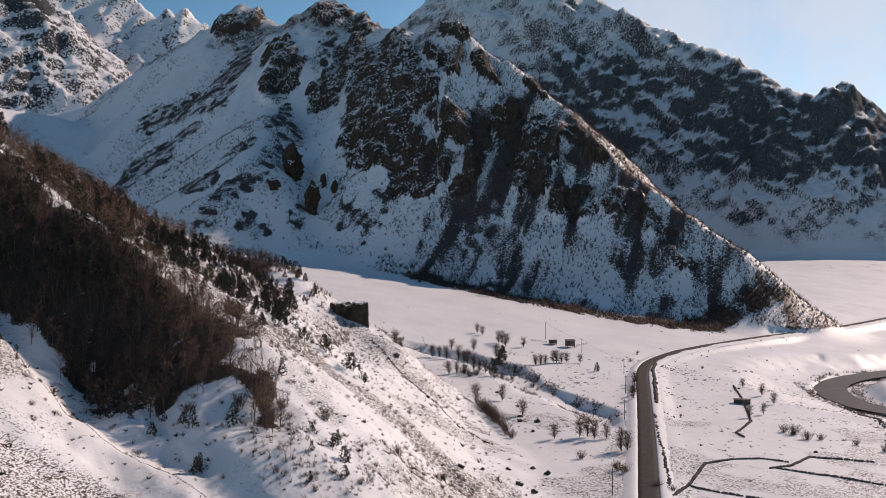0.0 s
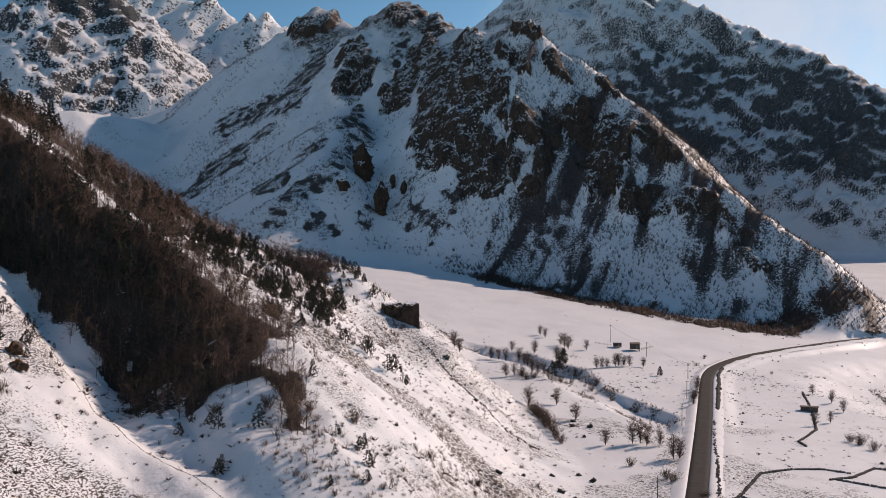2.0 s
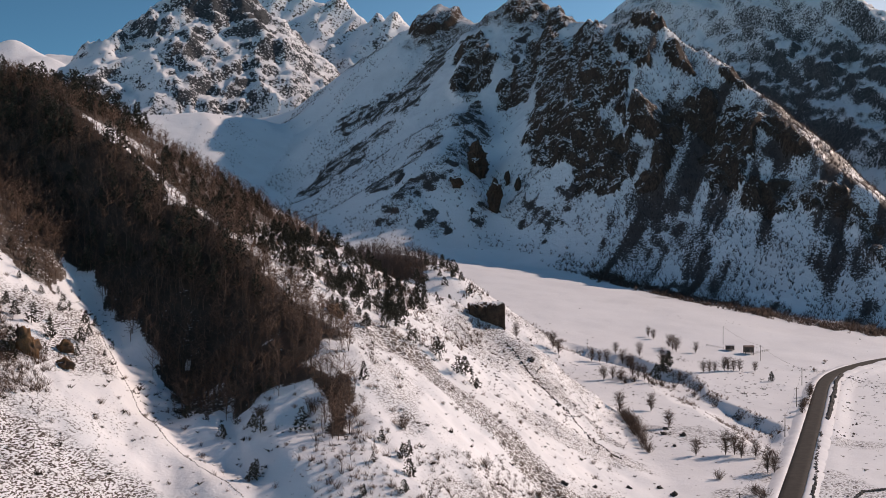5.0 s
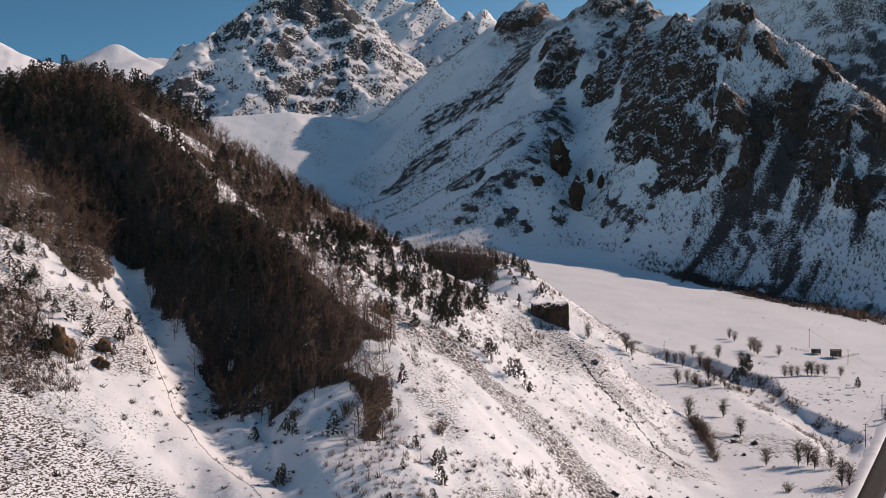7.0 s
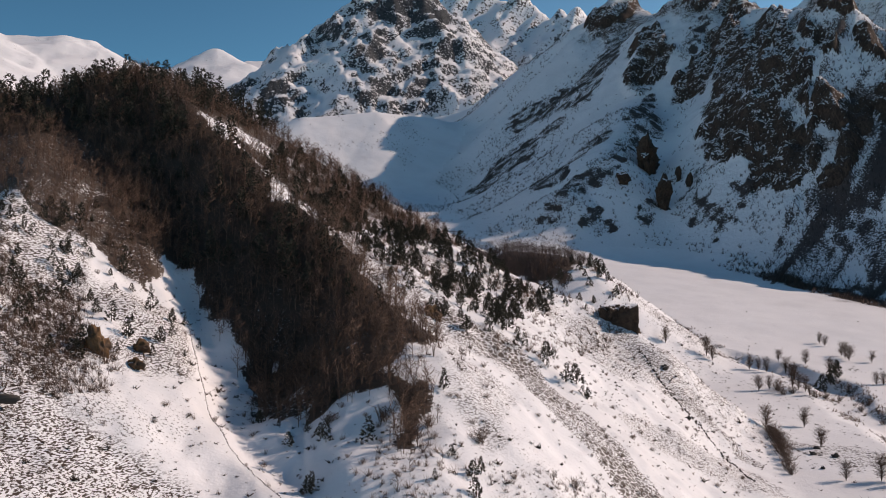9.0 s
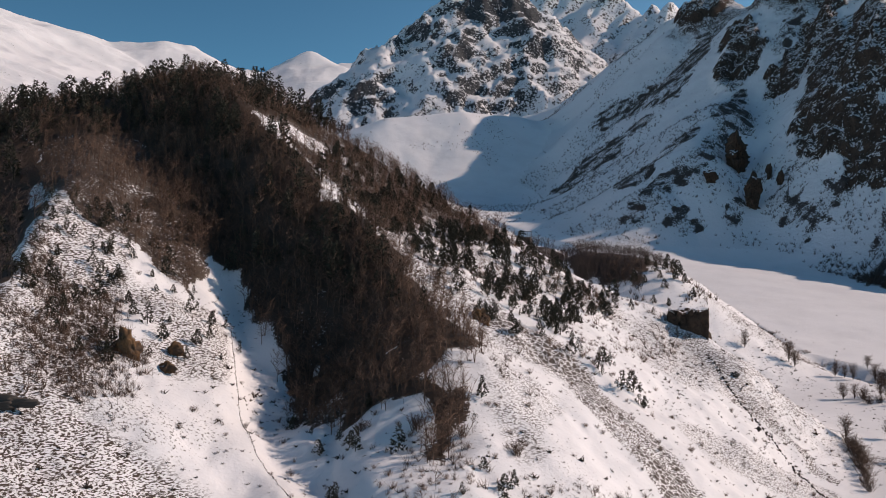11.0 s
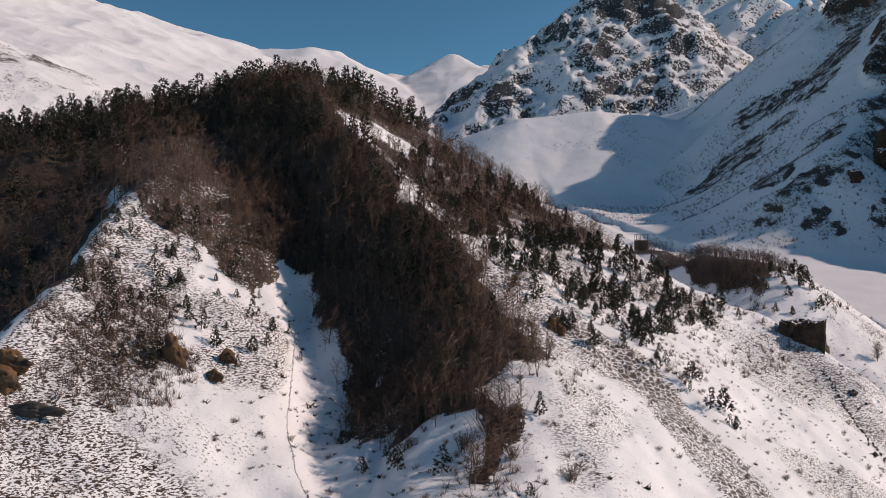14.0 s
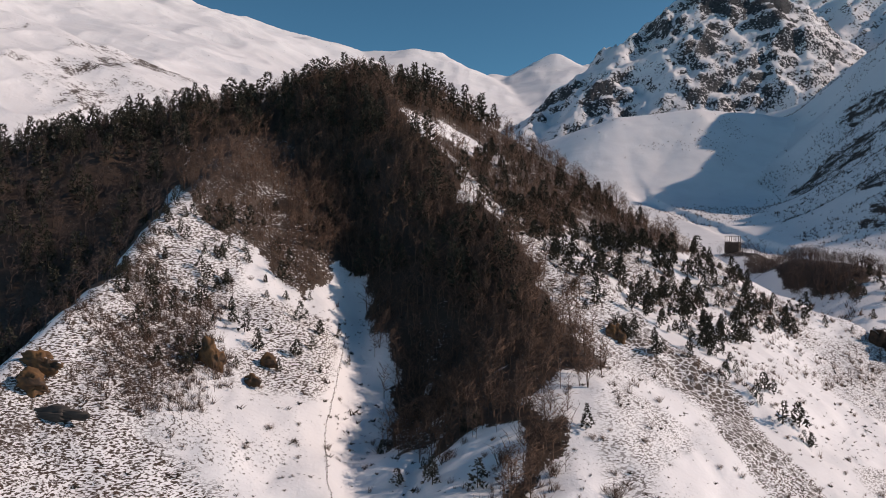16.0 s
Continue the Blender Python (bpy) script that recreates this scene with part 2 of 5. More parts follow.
def beside(line, x, y):
    """Signed distance to a polyline (positive on its left hand) and how far along it the nearest place is (0 to 1)."""
    best, side, along = np.full(x.shape, 1e9), np.zeros(x.shape), np.zeros(x.shape)
    lens = [math.hypot(b[0] - a[0], b[1] - a[1]) for a, b in zip(line, line[1:])]
    run = 0.0
    for i, (a, b) in enumerate(zip(line, line[1:])):
        dx, dy = b[0] - a[0], b[1] - a[1]
        s = ((x - a[0]) * dx + (y - a[1]) * dy) / lens[i] ** 2
        lo, hi = (-9.0 if i == 0 else 0.0), (9.0 if i == len(lens) - 1 else 1.0)
        s = np.clip(s, lo, hi)
        px, py = x - a[0] - s * dx, y - a[1] - s * dy
        d = np.hypot(px, py)
        near = d < best
        best = np.where(near, d, best)
        side = np.where(near, np.sign(dx * py - dy * px), side)
        along = np.where(near, (run + s * lens[i]) / sum(lens), along)
        run += lens[i]
    return best * side, along


def range_of(crest, front, back, x, y, rounding=6.0):
    """A mountain below a crest line: it falls by front metres a metre on the right hand of the line, by back on the left."""
    top = np.full(x.shape, -1e4)
    for a, b in zip(crest, crest[1:]):
        dx, dy = b[0] - a[0], b[1] - a[1]
        s = np.clip(((x - a[0]) * dx + (y - a[1]) * dy) / (dx * dx + dy * dy), 0, 1)
        px, py = x - a[0] - s * dx, y - a[1] - s * dy
        r = np.sqrt(px * px + py * py + rounding ** 2)
        turn = (dx * py - dy * px) / (r * math.hypot(dx, dy))
        top = np.maximum(top, a[2] + s * (b[2] - a[2]) - (r - rounding) * (0.5 * (front + back) + 0.5 * (back - front) * turn))
    return top


def valley(x, y):
    s, c = -0.55 * x + 0.83 * y, 0.83 * x + 0.55 * y
    z = 0.0
    for w in (-30, 0, 30):
        z = z + np.interp(s + w, (200, 330, 450, 520, 600, 700, 780, 870, 1040, 1200, 1400, 1800, 2600), (-8, -3, 3, 11, 22, 36, 49, 60, 86, 108, 140, 190, 220)) / 3
    z = z - 0.035 * np.clip(c - 420, -150, 400)
    z = z - (z - 12 - 0.065 * np.clip(y - 900, 0, 700)) * step(650, 1100, c) * step(500, 900, s)
    # the stream's ditch, the river flat with its cut bank, and the road's bed with ploughed banks
    d, _ = beside(STREAM, x, y)
    d = d + 2.2 * rough(x, y, 16, 3, 27)
    z = z - (4.2 + 1.6 * step(520, 570, y)) * np.where(d > 0, step(10, 4.5, d), step(17, 2, -d)) * step(395, 440, y) * (0.8 + 0.3 * lumps(x, y, 22, 28))
    d, _ = beside(RIVER, x, y)
    cut = d + (4 * rough(x, y, 20, 3, 29)) * (d < 0)
    z = z - np.where(d > 0, 6.5 * step(30, 15, d), 6.5 * step(np.where(x > 255, 46, 60), np.where(x > 255, 24, 14), -cut)) - 1.6 * step(11, 6, np.abs(d))
    z = z + 0.5 * rough(x, y, 60, 3, 5) + 0.16 * rough(x, y, 14, 3, 9)
    return z


STREAM = [(-160, 770), (-92, 705), (-60, 655), (-28, 605), (8, 590), (34, 560), (42, 515), (55, 480), (68, 452), (72, 420), (80, 380)]
RIVER = [(420, 745), (345, 700), (285, 664), (246, 636), (222, 600), (214, 558), (218, 525), (245, 495), (330, 455)]
ROAD = [(-40, -340), (20, 60), (42, 200), (61, 307), (72, 365), (90, 463), (106, 553), (112, 580), (120, 605), (135, 635), (158, 669), (201, 715), (259, 772), (329, 845), (390, 914), (520, 1070), (700, 1300)]


def road_height(along):
    return np.interp(along, (0.2167, 0.3342, 0.4126, 0.4909, 0.5457, 0.6084, 0.6867, 1.0), (-1.0, 0.2, 1.2, 3.0, 4.2, 4.8, 3.5, 6.0))


RIB = [(-330, 425), (-222, 372), (-144, 346), (-69, 309), (-46, 286), (-20, 255), (30, 190)]
RIB_LEFT = [(-330, 360), (-240, 320), (-168, 262), (-119, 198), (-74, 130)]
SPUR = [(-330, 330), (-222, 366), (-165, 398), (-128, 412), (-98, 419), (-72, 425), (-48, 442), (-10, 458), (60, 482)]
KNOLL = [(-260, 625, 68), (-177, 612, 70), (-146, 600, 60), (-128, 592, 66), (-112, 589, 66), (-102, 588, 60), (-90, 590, 38), (-78, 592, 18)]
WOOD_EDGE = [(-330, 425), (-222, 372), (-144, 346), (-69, 309), (-55, 285), (-46, 262), (-40, 240), (-30, 200)]
BACK = [(-360, 240, 92), (-300, 262, 101), (-272, 273, 106), (-263, 291, 110), (-252, 309, 116), (-239, 328, 122), (-225, 350, 128)]
NOSE = [(-92, 423, 66), (-68, 433, 55), (-46, 442, 48.5)]
GULLY = [(-200, 352), (-136, 301), (-112, 281), (-90, 258), (-73, 243), (-52, 228), (-20, 200)]
WOOD_FOOT = [(-140, 312), (-112, 288), (-101, 283), (-88, 275), (-73, 269), (-58, 260), (-48, 249), (-38, 238)]


def hill(x, y):
    x = x + 5 * rough(x, y, 70, 2, 31)
    d, _ = beside(RIB, x, y)
    fall = step(2, 42 + 34 * step(-92, -48, x), -d)
    off = 20 - 52 * fall
    d3, _ = beside(SPUR, x, y)
    off = off - 145 * step(0, 95, d3)
    off = off - 0.8 * np.clip(y - 610, 0, 400) - 0.3 * np.clip(y - 455, 0, 150)
    z = 0.62 * (off - x)
    g, _ = beside(GULLY, x, y)
    # the gully's fan ends in a rounded shelf
    shelf = 32.5 + 0.22 * (y - 248) - 0.12 * (x + 62)
    z = z + step(30, 12, np.hypot(x + 64, y - 248)) * np.maximum(shelf - z, 0)
    z = z - 3.4 * np.exp(-(g / 6.0) ** 2)
    z = smin(z, 131 + 0.42 * (x + 224), 10)
    # the shaded back slope left of the rib
    z = smin(z, smax(54 + 0.50 * (x + 119) + 0.86 * (y - 198), range_of(BACK, 0.62, 0.62, x, y, 8), 3), 2.5)
    z = smax(z, range_of(NOSE, 0.75, 0.8, x, y, 5), 2)
    # the spur breaks off behind the outcrop
    z = z - 9 * step(434, 446, y) * step(-52, -42, x) * step(505, 465, y) * step(25, -15, x)
    # wooded knoll behind the spur and the shelf above the outcrop
    z = smax(z, range_of(KNOLL, 0.78, 0.78, x, y, 22), 5)
    z = z + 2.2 * rough(x, y, 34, 3, 51) + 0.5 * rough(x, y, 7, 2, 61)
    return z


MAIN = [(-1250, 1560, 190), (-801, 1640, 225), (-575, 1680, 285), (-440, 1670, 372), (-340, 1590, 396), (-300, 1569, 426), (-275, 1540, 406), (-254, 1510, 386), (-222, 1490, 382), (-159, 1452, 410), (-118, 1431, 376), (-61, 1330, 338), (-30, 1270, 322)]
EAST_RIDGE = [(-30, 1270, 322), (-8, 1222, 322), (6, 1190, 323), (29, 1175, 302), (72, 1150, 266)]
EAST_SPUR = [(72, 1150, 266), (125, 1064, 209), (167, 968, 141), (208, 905, 101), (242, 854, 68), (258, 838, 50), (270, 830, 26)]
FOOT = [(-200, 1420, 310), (-196, 1288, 240), (-190, 1150, 207), (-188, 1034, 157), (-204, 960, 116), (-210, 905, 62), (-212, 885, 40)]
BEHIND = [(-500, 2700, 400), (-160, 2560, 480), (-59, 2450, 563), (-18, 2400, 632), (84, 2350, 684), (258, 2200, 622), (357, 2080, 530), (420, 2000, 482), (491, 1900, 430), (544, 1800, 362),
          (576, 1720, 325), (608, 1680, 304), (661, 1700, 326), (716, 1680, 292), (821, 1650, 261), (1154, 1500, 210), (2000, 1400, 240)]
ROCKY = [(-1141, 1721, 300), (-1139, 1835, 365), (-1104, 1908, 425), (-1084, 1966, 490), (-1043, 2091, 560), (-1005, 2152, 630), (-944, 2228, 665), (-883, 2246, 575), (-817, 2251, 480), (-780, 2217, 375)]
SHINE = [(-1209, 2676, 750), (-988, 2713, 755), (-829, 2724, 720), (-743, 2704, 690), (-674, 2678, 655), (-629, 2652, 590), (-559, 2638, 475)]
BENCH = [(-1103, 961, 150), (-901, 1077, 160), (-767, 1156, 172), (-702, 1212, 190), (-650, 1258, 229), (-576, 1324, 240), (-517, 1384, 234)]
FAR = [(-3834, 1474, 1235), (-3681, 1898, 1160), (-3554, 2281, 1090), (-3415, 2627, 990), (-3286, 2899, 925), (-3116, 3188, 850), (-2969, 3329, 868), (-2900, 3397, 850), (-2824, 3549, 760),
       (-2777, 3645, 797), (-2711, 3701, 783), (-2562, 3799, 852), (-2510, 3903, 816), (-2423, 3957, 834), (-2240, 4064, 860)]
NEARSNOW = [(-1700, 500, 470), (-1501, 655, 430), (-1480, 845, 418), (-1480, 965, 396), (-1459, 1107, 365), (-1448, 1221, 330), (-1410, 1363, 250)]


# rock faces, scrub and snow chutes of the main mountain: lines of (x, height) down its face, and half their width
ROCK_FACES = [([(-318, 385), (-285, 392)], 15), ([(-212, 318), (-195, 289), (-201, 258)], 22), ([(-160, 379), (-130, 382), (-102, 347)], 13), ([(-110, 310), (-132, 273), (-143, 238)], 20),
              ([(-83, 290), (-92, 211), (-80, 168)], 24), ([(-46, 235), (-57, 180), (-32, 155), (-22, 138)], 25), ([(-62, 315), (-48, 295), (-18, 230)], 15), ([(-8, 276), (6, 262)], 10), ([(2, 318), (24, 296)], 7), ([(40, 268), (58, 246)], 7), ([(96, 236), (104, 222)], 7),
              ([(63, 192), (82, 165), (83, 127)], 15), ([(99, 190), (98, 154)], 12), ([(118, 185), (146, 155)], 9), ([(100, 101), (132, 111)], 11), ([(152, 113), (173, 96), (187, 86)], 12), ([(187, 72), (199, 54)], 8), ([(4, 198), (32, 179)], 14), ([(29, 157), (18, 123)], 9)]
SCRUB_LINES = [([(-209, 94), (-198, 120), (-180, 144)], 9), ([(-181, 123), (-173, 148), (-173, 169)], 7), ([(-184, 201), (-161, 179)], 8), ([(-185, 229), (-180, 211)], 5), ([(-107, 98), (-89, 85), (-77, 95)], 7),
               ([(-70, 92), (-53, 107), (-41, 130)], 7), ([(-137, 96), (-134, 89)], 6), ([(-178, 87), (-174, 94)], 5), ([(-165, 79), (-157, 84)], 6), ([(-222, 150), (-200, 173)], 6), ([(-245, 121), (-223, 130)], 7)]
SCRUB_LINES += [([(-155, 288), (-145, 337)], 9), ([(-352, 155), (-324, 170)], 13), ([(-365, 130), (-361, 151)], 9), ([(-310, 192), (-293, 208)], 6), ([(-368, 226), (-285, 246), (-268, 330)], 17), ([(-386, 123), (-364, 124)], 3)]
CHUTES = [([(-3, 249), (-5, 202), (-4, 141), (0, 86)], 2.2), ([(46, 183), (47, 140)], 1.5), ([(78, 122), (84, 86)], 1.5)]
SNOW_GAPS = [([(22, 71), (38, 53), (44, 40)], 8), ([(95, 62), (110, 41), (126, 21)], 6.5), ([(72, 58), (90, 72)], 3.5), ([(-47, 130), (-28, 86), (-36, 61)], 12)]


def along_face(lines, x, z, ragged=0.0):
    """1 on the lines, falling to 0 past their half widths."""
    out = np.zeros(np.shape(x))
    for line, wide in lines:
        xs, zs = [p[0] for p in line], [p[1] for p in line]
        i = np.nonzero((x > min(xs) - 2 * wide) & (x < max(xs) + 2 * wide) & (z > min(zs) - 2 * wide) & (z < max(zs) + 2 * wide))
        if not len(i[0]):
            continue
        px, pz = x[i], z[i]
        best = np.full(px.shape, 1e9)
        for a, b in zip(line, line[1:]):
            dx, dz = b[0] - a[0], b[1] - a[1]
            s = np.clip(((px - a[0]) * dx + (pz - a[1]) * dz) / (dx * dx + dz * dz), 0, 1)
            best = np.minimum(best, np.hypot(px - a[0] - s * dx, pz - a[1] - s * dz))
        out[i] = np.maximum(out[i], step(1.25, 0.8, best / wide + (ragged[i] if np.ndim(ragged) else ragged)))
    return out


def crags(x, y, m=None):
    """Rock towers and faces of the main mountain: 0 to 1."""
    if m is None:
        m = main_form(x, y)
    gap = along_face(CHUTES, x + 4 * rough(x, y, 30, 2, 84), m)
    return (1 - 0.6 * gap) * along_face(ROCK_FACES, x + 5 * rough(x, y, 24, 3, 82), m + 6 * rough(x, y, 30, 3, 83), 0.28 * rough(x, y, 16, 3, 81))


def main_form(x, y):
    """The main mountain before weather has worked on it."""
    m = smax(range_of(MAIN, 0.84, 1.0, x, y, 10), range_of(EAST_RIDGE, 0.97, 1.0, x, y, 4), 6)
    return smax(smax(m, range_of(FOOT, 0.62, 0.95, x, y, 18), 8), range_of(EAST_SPUR, 0.86, 1.0, x, y, 6), 8)



def land(x, y):
    """Height of the land, and which form it belongs to."""
    far = np.hypot(x, y)
    base = valley(x, y)
    near = hill(x, y)
    z = smax(base, near, 4)
    # debris ripples on the slopes
    z = z + 0.25 * rough(x, y, 4, 2, 71) * step(-4, 6, near - base)
    kind = np.where(near > base + 1.0, 1, 0)
    wear = ridged(x, y, 130, 5, 3) - 0.62
    fine = ridged(x, y, 42, 4, 13) - 0.62
    forms = []
    m = main_form(x, y)
    outs = crags(x, y, m)
    rug = np.clip(np.maximum(np.maximum((0.7 - 0.3 * step(60, 110, x)) * step(-75, 0, x), outs), step(300, 350, m + 0.05 * x)), 0, 1)
    up = step(0, 90, m - base)
    ribs = ridged(x * 0.96 - y * 0.28, (y * 0.96 + x * 0.28) * 0.3, 60, 4, 23) - 0.62
    m = m + up * (rug * (7 * wear + 7 * ribs + 4.5 * rough(x, y * 0.45, 24, 4, 47, 0.6) + 2.0 * ridged(x, y * 0.6, 11, 3, 45, 0.6) - 1.2) + (1 - rug) * (5 * wear + 3 * ribs))
    m = m - 1.6 * up * along_face([(line, 1.8 * wide) for line, wide in CHUTES], x + 4 * rough(x, y, 30, 2, 84), m)
    m = m + outs * (6 + 5 * rough(x, y * 0.3, 17, 4, 46, 0.62) + 2 * rough(x, y, 7, 2, 44))
    forms.append((2, m, 14))
    n = range_of(BEHIND, 1.02, 0.8, x, y, 14)
    up = step(0, 120, n - base)
    n = n + up * (26 * (ridged(x * 0.9 + y * 0.4, (y * 0.9 - x * 0.4) * 0.35, 260, 3, 103, 0.45) - 0.62) + 17 * (ridged(x * 0.97 + y * 0.24, (y * 0.97 - x * 0.24) * 0.22, 64, 4, 107, 0.55) - 0.62) + 9 * rough(x, y, 46, 5, 108, 0.66))
    forms.append((3, n, 14))
    k = range_of(ROCKY, 0.95, 0.8, x, y, 10)
    up = step(0, 120, k - base)
    k = k + up * (36 * wear + 26 * (ridged(x * 0.8 - y * 0.6, (y * 0.8 + x * 0.6) * 0.4, 60, 4, 113) - 0.62) + 9 * rough(x, y, 34, 4, 114, 0.62))
    forms.append((4, k, 10))
    s = range_of(SHINE, 0.95, 0.8, x, y, 10)
    s = s + 24 * (ridged(x * 0.95 - y * 0.3, (y * 0.95 + x * 0.3) * 0.2, 44, 3, 223) - 0.6) + 45 * (ridged(x, y, 170, 4, 203) - 0.6) + 85 * (ridged(x * 0.95 - y * 0.3, (y * 0.95 + x * 0.3) * 0.22, 130, 3, 213) - 0.6)
    forms.append((5, s, 10))
    b = range_of(BENCH, 0.75, 0.12, x, y, 9) + 3 * rough(x, y, 160, 3, 33) + 0.7 * rough(x, y, 26, 3, 34)
    forms.append((6, b, 16))
    f = range_of(FAR, 0.42, 0.5, x, y, 22) + 45 * (ridged(x, y, 520, 4, 303) - 0.62) + 34 * (ridged(x * 0.8 - y * 0.6, (y * 0.8 + x * 0.6) * 0.5, 230, 4, 313) - 0.42)
    forms.append((7, f, 30))
    g = range_of(NEARSNOW, 0.5, 0.4, x, y, 40) + 30 * (ridged(x, y, 300, 4, 403) - 0.6)
    forms.append((8, g, 20))
    for number, h, k in forms:
        kind = np.where(h > z, number, kind)
        z = smax(z, h, k)
    # the road's bed
    d, along = beside(ROAD, x, y)
    z = z + (road_height(along) - 0.8 - z) * step(15, 7.0, np.abs(d)) * (kind == 0)
    return z, kind


# ---- where woods stand on the hill
def zones(x, y):
    """Signed distances to the hill's rib, left rib, spur and gully."""
    return beside(RIB, x, y)[0], beside(RIB_LEFT, x, y)[0], beside(SPUR, x, y)[0], beside(GULLY, x, y)[0]


def woods(x, y, z):
    """How densely each kind of wood stands: on the dark face, the crest, the brown slopes, the shaded back, the low thicket and the knoll."""
    wx, wy = x + 5 * rough(x, y, 16, 3, 130, 0.7), y + 5 * rough(x, y, 16, 3, 140, 0.7)
    d, l, s, g = zones(wx, wy)
    e, _ = beside(WOOD_EDGE, wx, wy)
    ragged = rough(x, y, 12, 2, 7)
    open_gully = np.abs(g + 1 + 4 * rough(x, y, 28, 2, 11)) < np.where(z < 66 + 8 * ragged, 4.0 + 2.4 * ragged, -1)
    face = (g > 0) & ~open_gully & (l > 0)
    face = np.where(face, 0.97, 0) * step(5, -2.5, e + 3 * ragged) * np.maximum(step(-4, 2, beside(WOOD_FOOT, wx, wy)[0] + 3 * ragged), 0.85 * step(8, 4, np.abs(beside([(-91, 280), (-85, 262), (-78, 245)], wx, wy)[0])) * (wy > 243))
    face = np.maximum(face, np.where((np.abs(g - 3) < 15) & (z > 68 + 6 * ragged) & (l > 2), 0.9, 0))
    face = face * np.where((lumps(x, y, 11, 77) + 0.5 * lumps(x, y, 4, 78) < 0.8) | (z > 47 + 6 * ragged), 1, 0.45)
    crest = np.where((z > 107 + 6 * rough(x, y, 25, 2, 3)) & (s < 14) & (x < -168), 0.9, 0) + np.where((e < -2) & (g > 1) & (z > 60 + 8 * ragged) & (z <= 112), 0.45, 0)
    left = (g <= 0) & ~open_gully & (l > np.maximum(6.7 + 1.15 * (88 - z), 1.5) + 4 * ragged) & (z > 70 + 5 * rough(x, y, 18, 2, 9) - 8 * step(-150, -130, x))
    spur = (d > 4.5 + 2.5 * ragged) & (s < np.where(x > -125, -4, 12)) & (x < -98 + 14 * rough(x, y, 22, 2, 29)) & (z > 72)
    brown = np.where(left, 0.95, np.where(spur, 0.95, 0) * step(-0.95, -0.45, rough(x, y, 20, 2, 15)))
    shade = np.where((l < -1) & (s < 10), 0.95, 0)
    t, along = beside([(-152, 249), (-126, 232), (-106, 219)], wx, wy)
    low = 0.95 * step(17, 6, np.abs(t) + 4 * ragged) * step(0.5, 4, l) * step(-0.15, 0.1, along) * step(1.2, 0.9, along)
    k, _ = beside(KNOLL, wx, wy)
    knoll = np.maximum(0.97 * step(30, 20, np.abs(k + 3) + 6 * ragged) * step(-152, -142, wx) * step(-88, -95, wx), 0.8 * step(12, 6, np.abs(k + 2)) * step(-184, -178, x) * step(-140, -150, x))
    return face, crest, brown, shade, low, knoll


def terraces(x, y):
    """Where cattle steps and debris stripe the slopes."""
    d, l, s, g = zones(x, y)
    left = step(-2, -12, g) * step(-2, 2, l) * np.maximum(step(-0.5, 0.25, rough(x, y, 40, 2, 95) + 0.6 * step(235, 205, y)), step(30, 18, l) * (y > 215)) * (1 - 0.75 * step(-118, -98, x + 6 * rough(x, y, 18, 2, 97)) * step(200, 222, y + 6 * rough(x, y, 18, 2, 98)))
    a, _ = beside([(-68, 327), (-56, 324), (-46, 325), (-38, 322), (-30, 316), (-22, 313), (-16, 310), (-9, 306), (-1, 297), (10, 288)], x, y)
    b, _ = beside([(-34, 428), (-14, 412), (2, 402), (14, 393)], x, y)
    broken = step(-0.75, 0.1, rough(x, y, 13, 3, 99))
    strip = (step(10, 6, np.abs(a) + 2.2 * rough(x, y, 10, 2, 100)) * (x > -70) + 0.8 * step(5, 2, np.abs(b) + 2 * rough(x, y, 9, 2, 101)) * (x > -38) * (x < 18)) * (0.72 + 0.38 * broken)
    slope = np.where((x < -58) & (y > 316), 0.72, 0.44) * step(-9, -3, d) * (x > -118) * step(-0.3, 0.35, rough(x, y, 26, 2, 96))
    return np.clip(np.maximum(np.maximum(0.84 * left, strip), slope) * (y < 440) * (y > 150), 0, 1)


def scrub_cover(x, y, z):
    """Bands and clumps of scrub down the open side of the main mountain."""
    u, v = 0.93 * x - 0.38 * y, 0.38 * x + 0.93 * y
    clump = 0.6 * lumps(x, y, 9, 67) + 0.5 * lumps(x, y, 22, 68)
    bands = rough(u, v * 0.3, 40, 3, 61) + 0.3 * rough(x, y, 12, 2, 62)
    cover = 0.42 * step(0.12, 0.7, bands) * step(330, 270, z + 0.1 * x)
    cover = np.maximum(cover, 0.75 * step(-0.05, 0.45, rough(x, y * 0.8, 17, 3, 48)) * step(-150, -100, x) * step(190, 150, z))
    cover = np.maximum(cover, 1.25 * along_face([(line, 1.3 * wide) for line, wide in SCRUB_LINES], x, z, 0.3 * rough(x, y, 14, 3, 66)))
    return np.clip(cover * (0.85 + 0.7 * clump), 0, 1) * step(0, -60, x)


def wood_cover(x, y, z):
    """The leafless wood on the main mountain's lower face, thinner towards the left and broken by snow chutes."""
    wx = x + 14 * rough(x, y, 40, 3, 69)
    ribs = rough(wx, y * 0.3, 34, 3, 63)
    patchy = rough(x, y * 0.6, 16, 3, 64)
    chute = along_face(CHUTES, x + 4 * rough(x, y, 30, 2, 84), z)
    gap = along_face(SNOW_GAPS, x, z, 0.9 * rough(x, y * 0.6, 17, 4, 85, 0.65))
    dense = step(-62, -12, wx + 0.1 * (z - 100)) * (1 - 0.35 * step(170, 250, z)) * step(340, 270, z)
    return np.clip(dense * (1.12 + 0.42 * patchy - 0.42 * step(0.2, 0.9, ribs)) - 0.35 * chute - 0.6 * gap - 0.15 * step(75, 35, z) * step(150, 100, x), 0, 1)


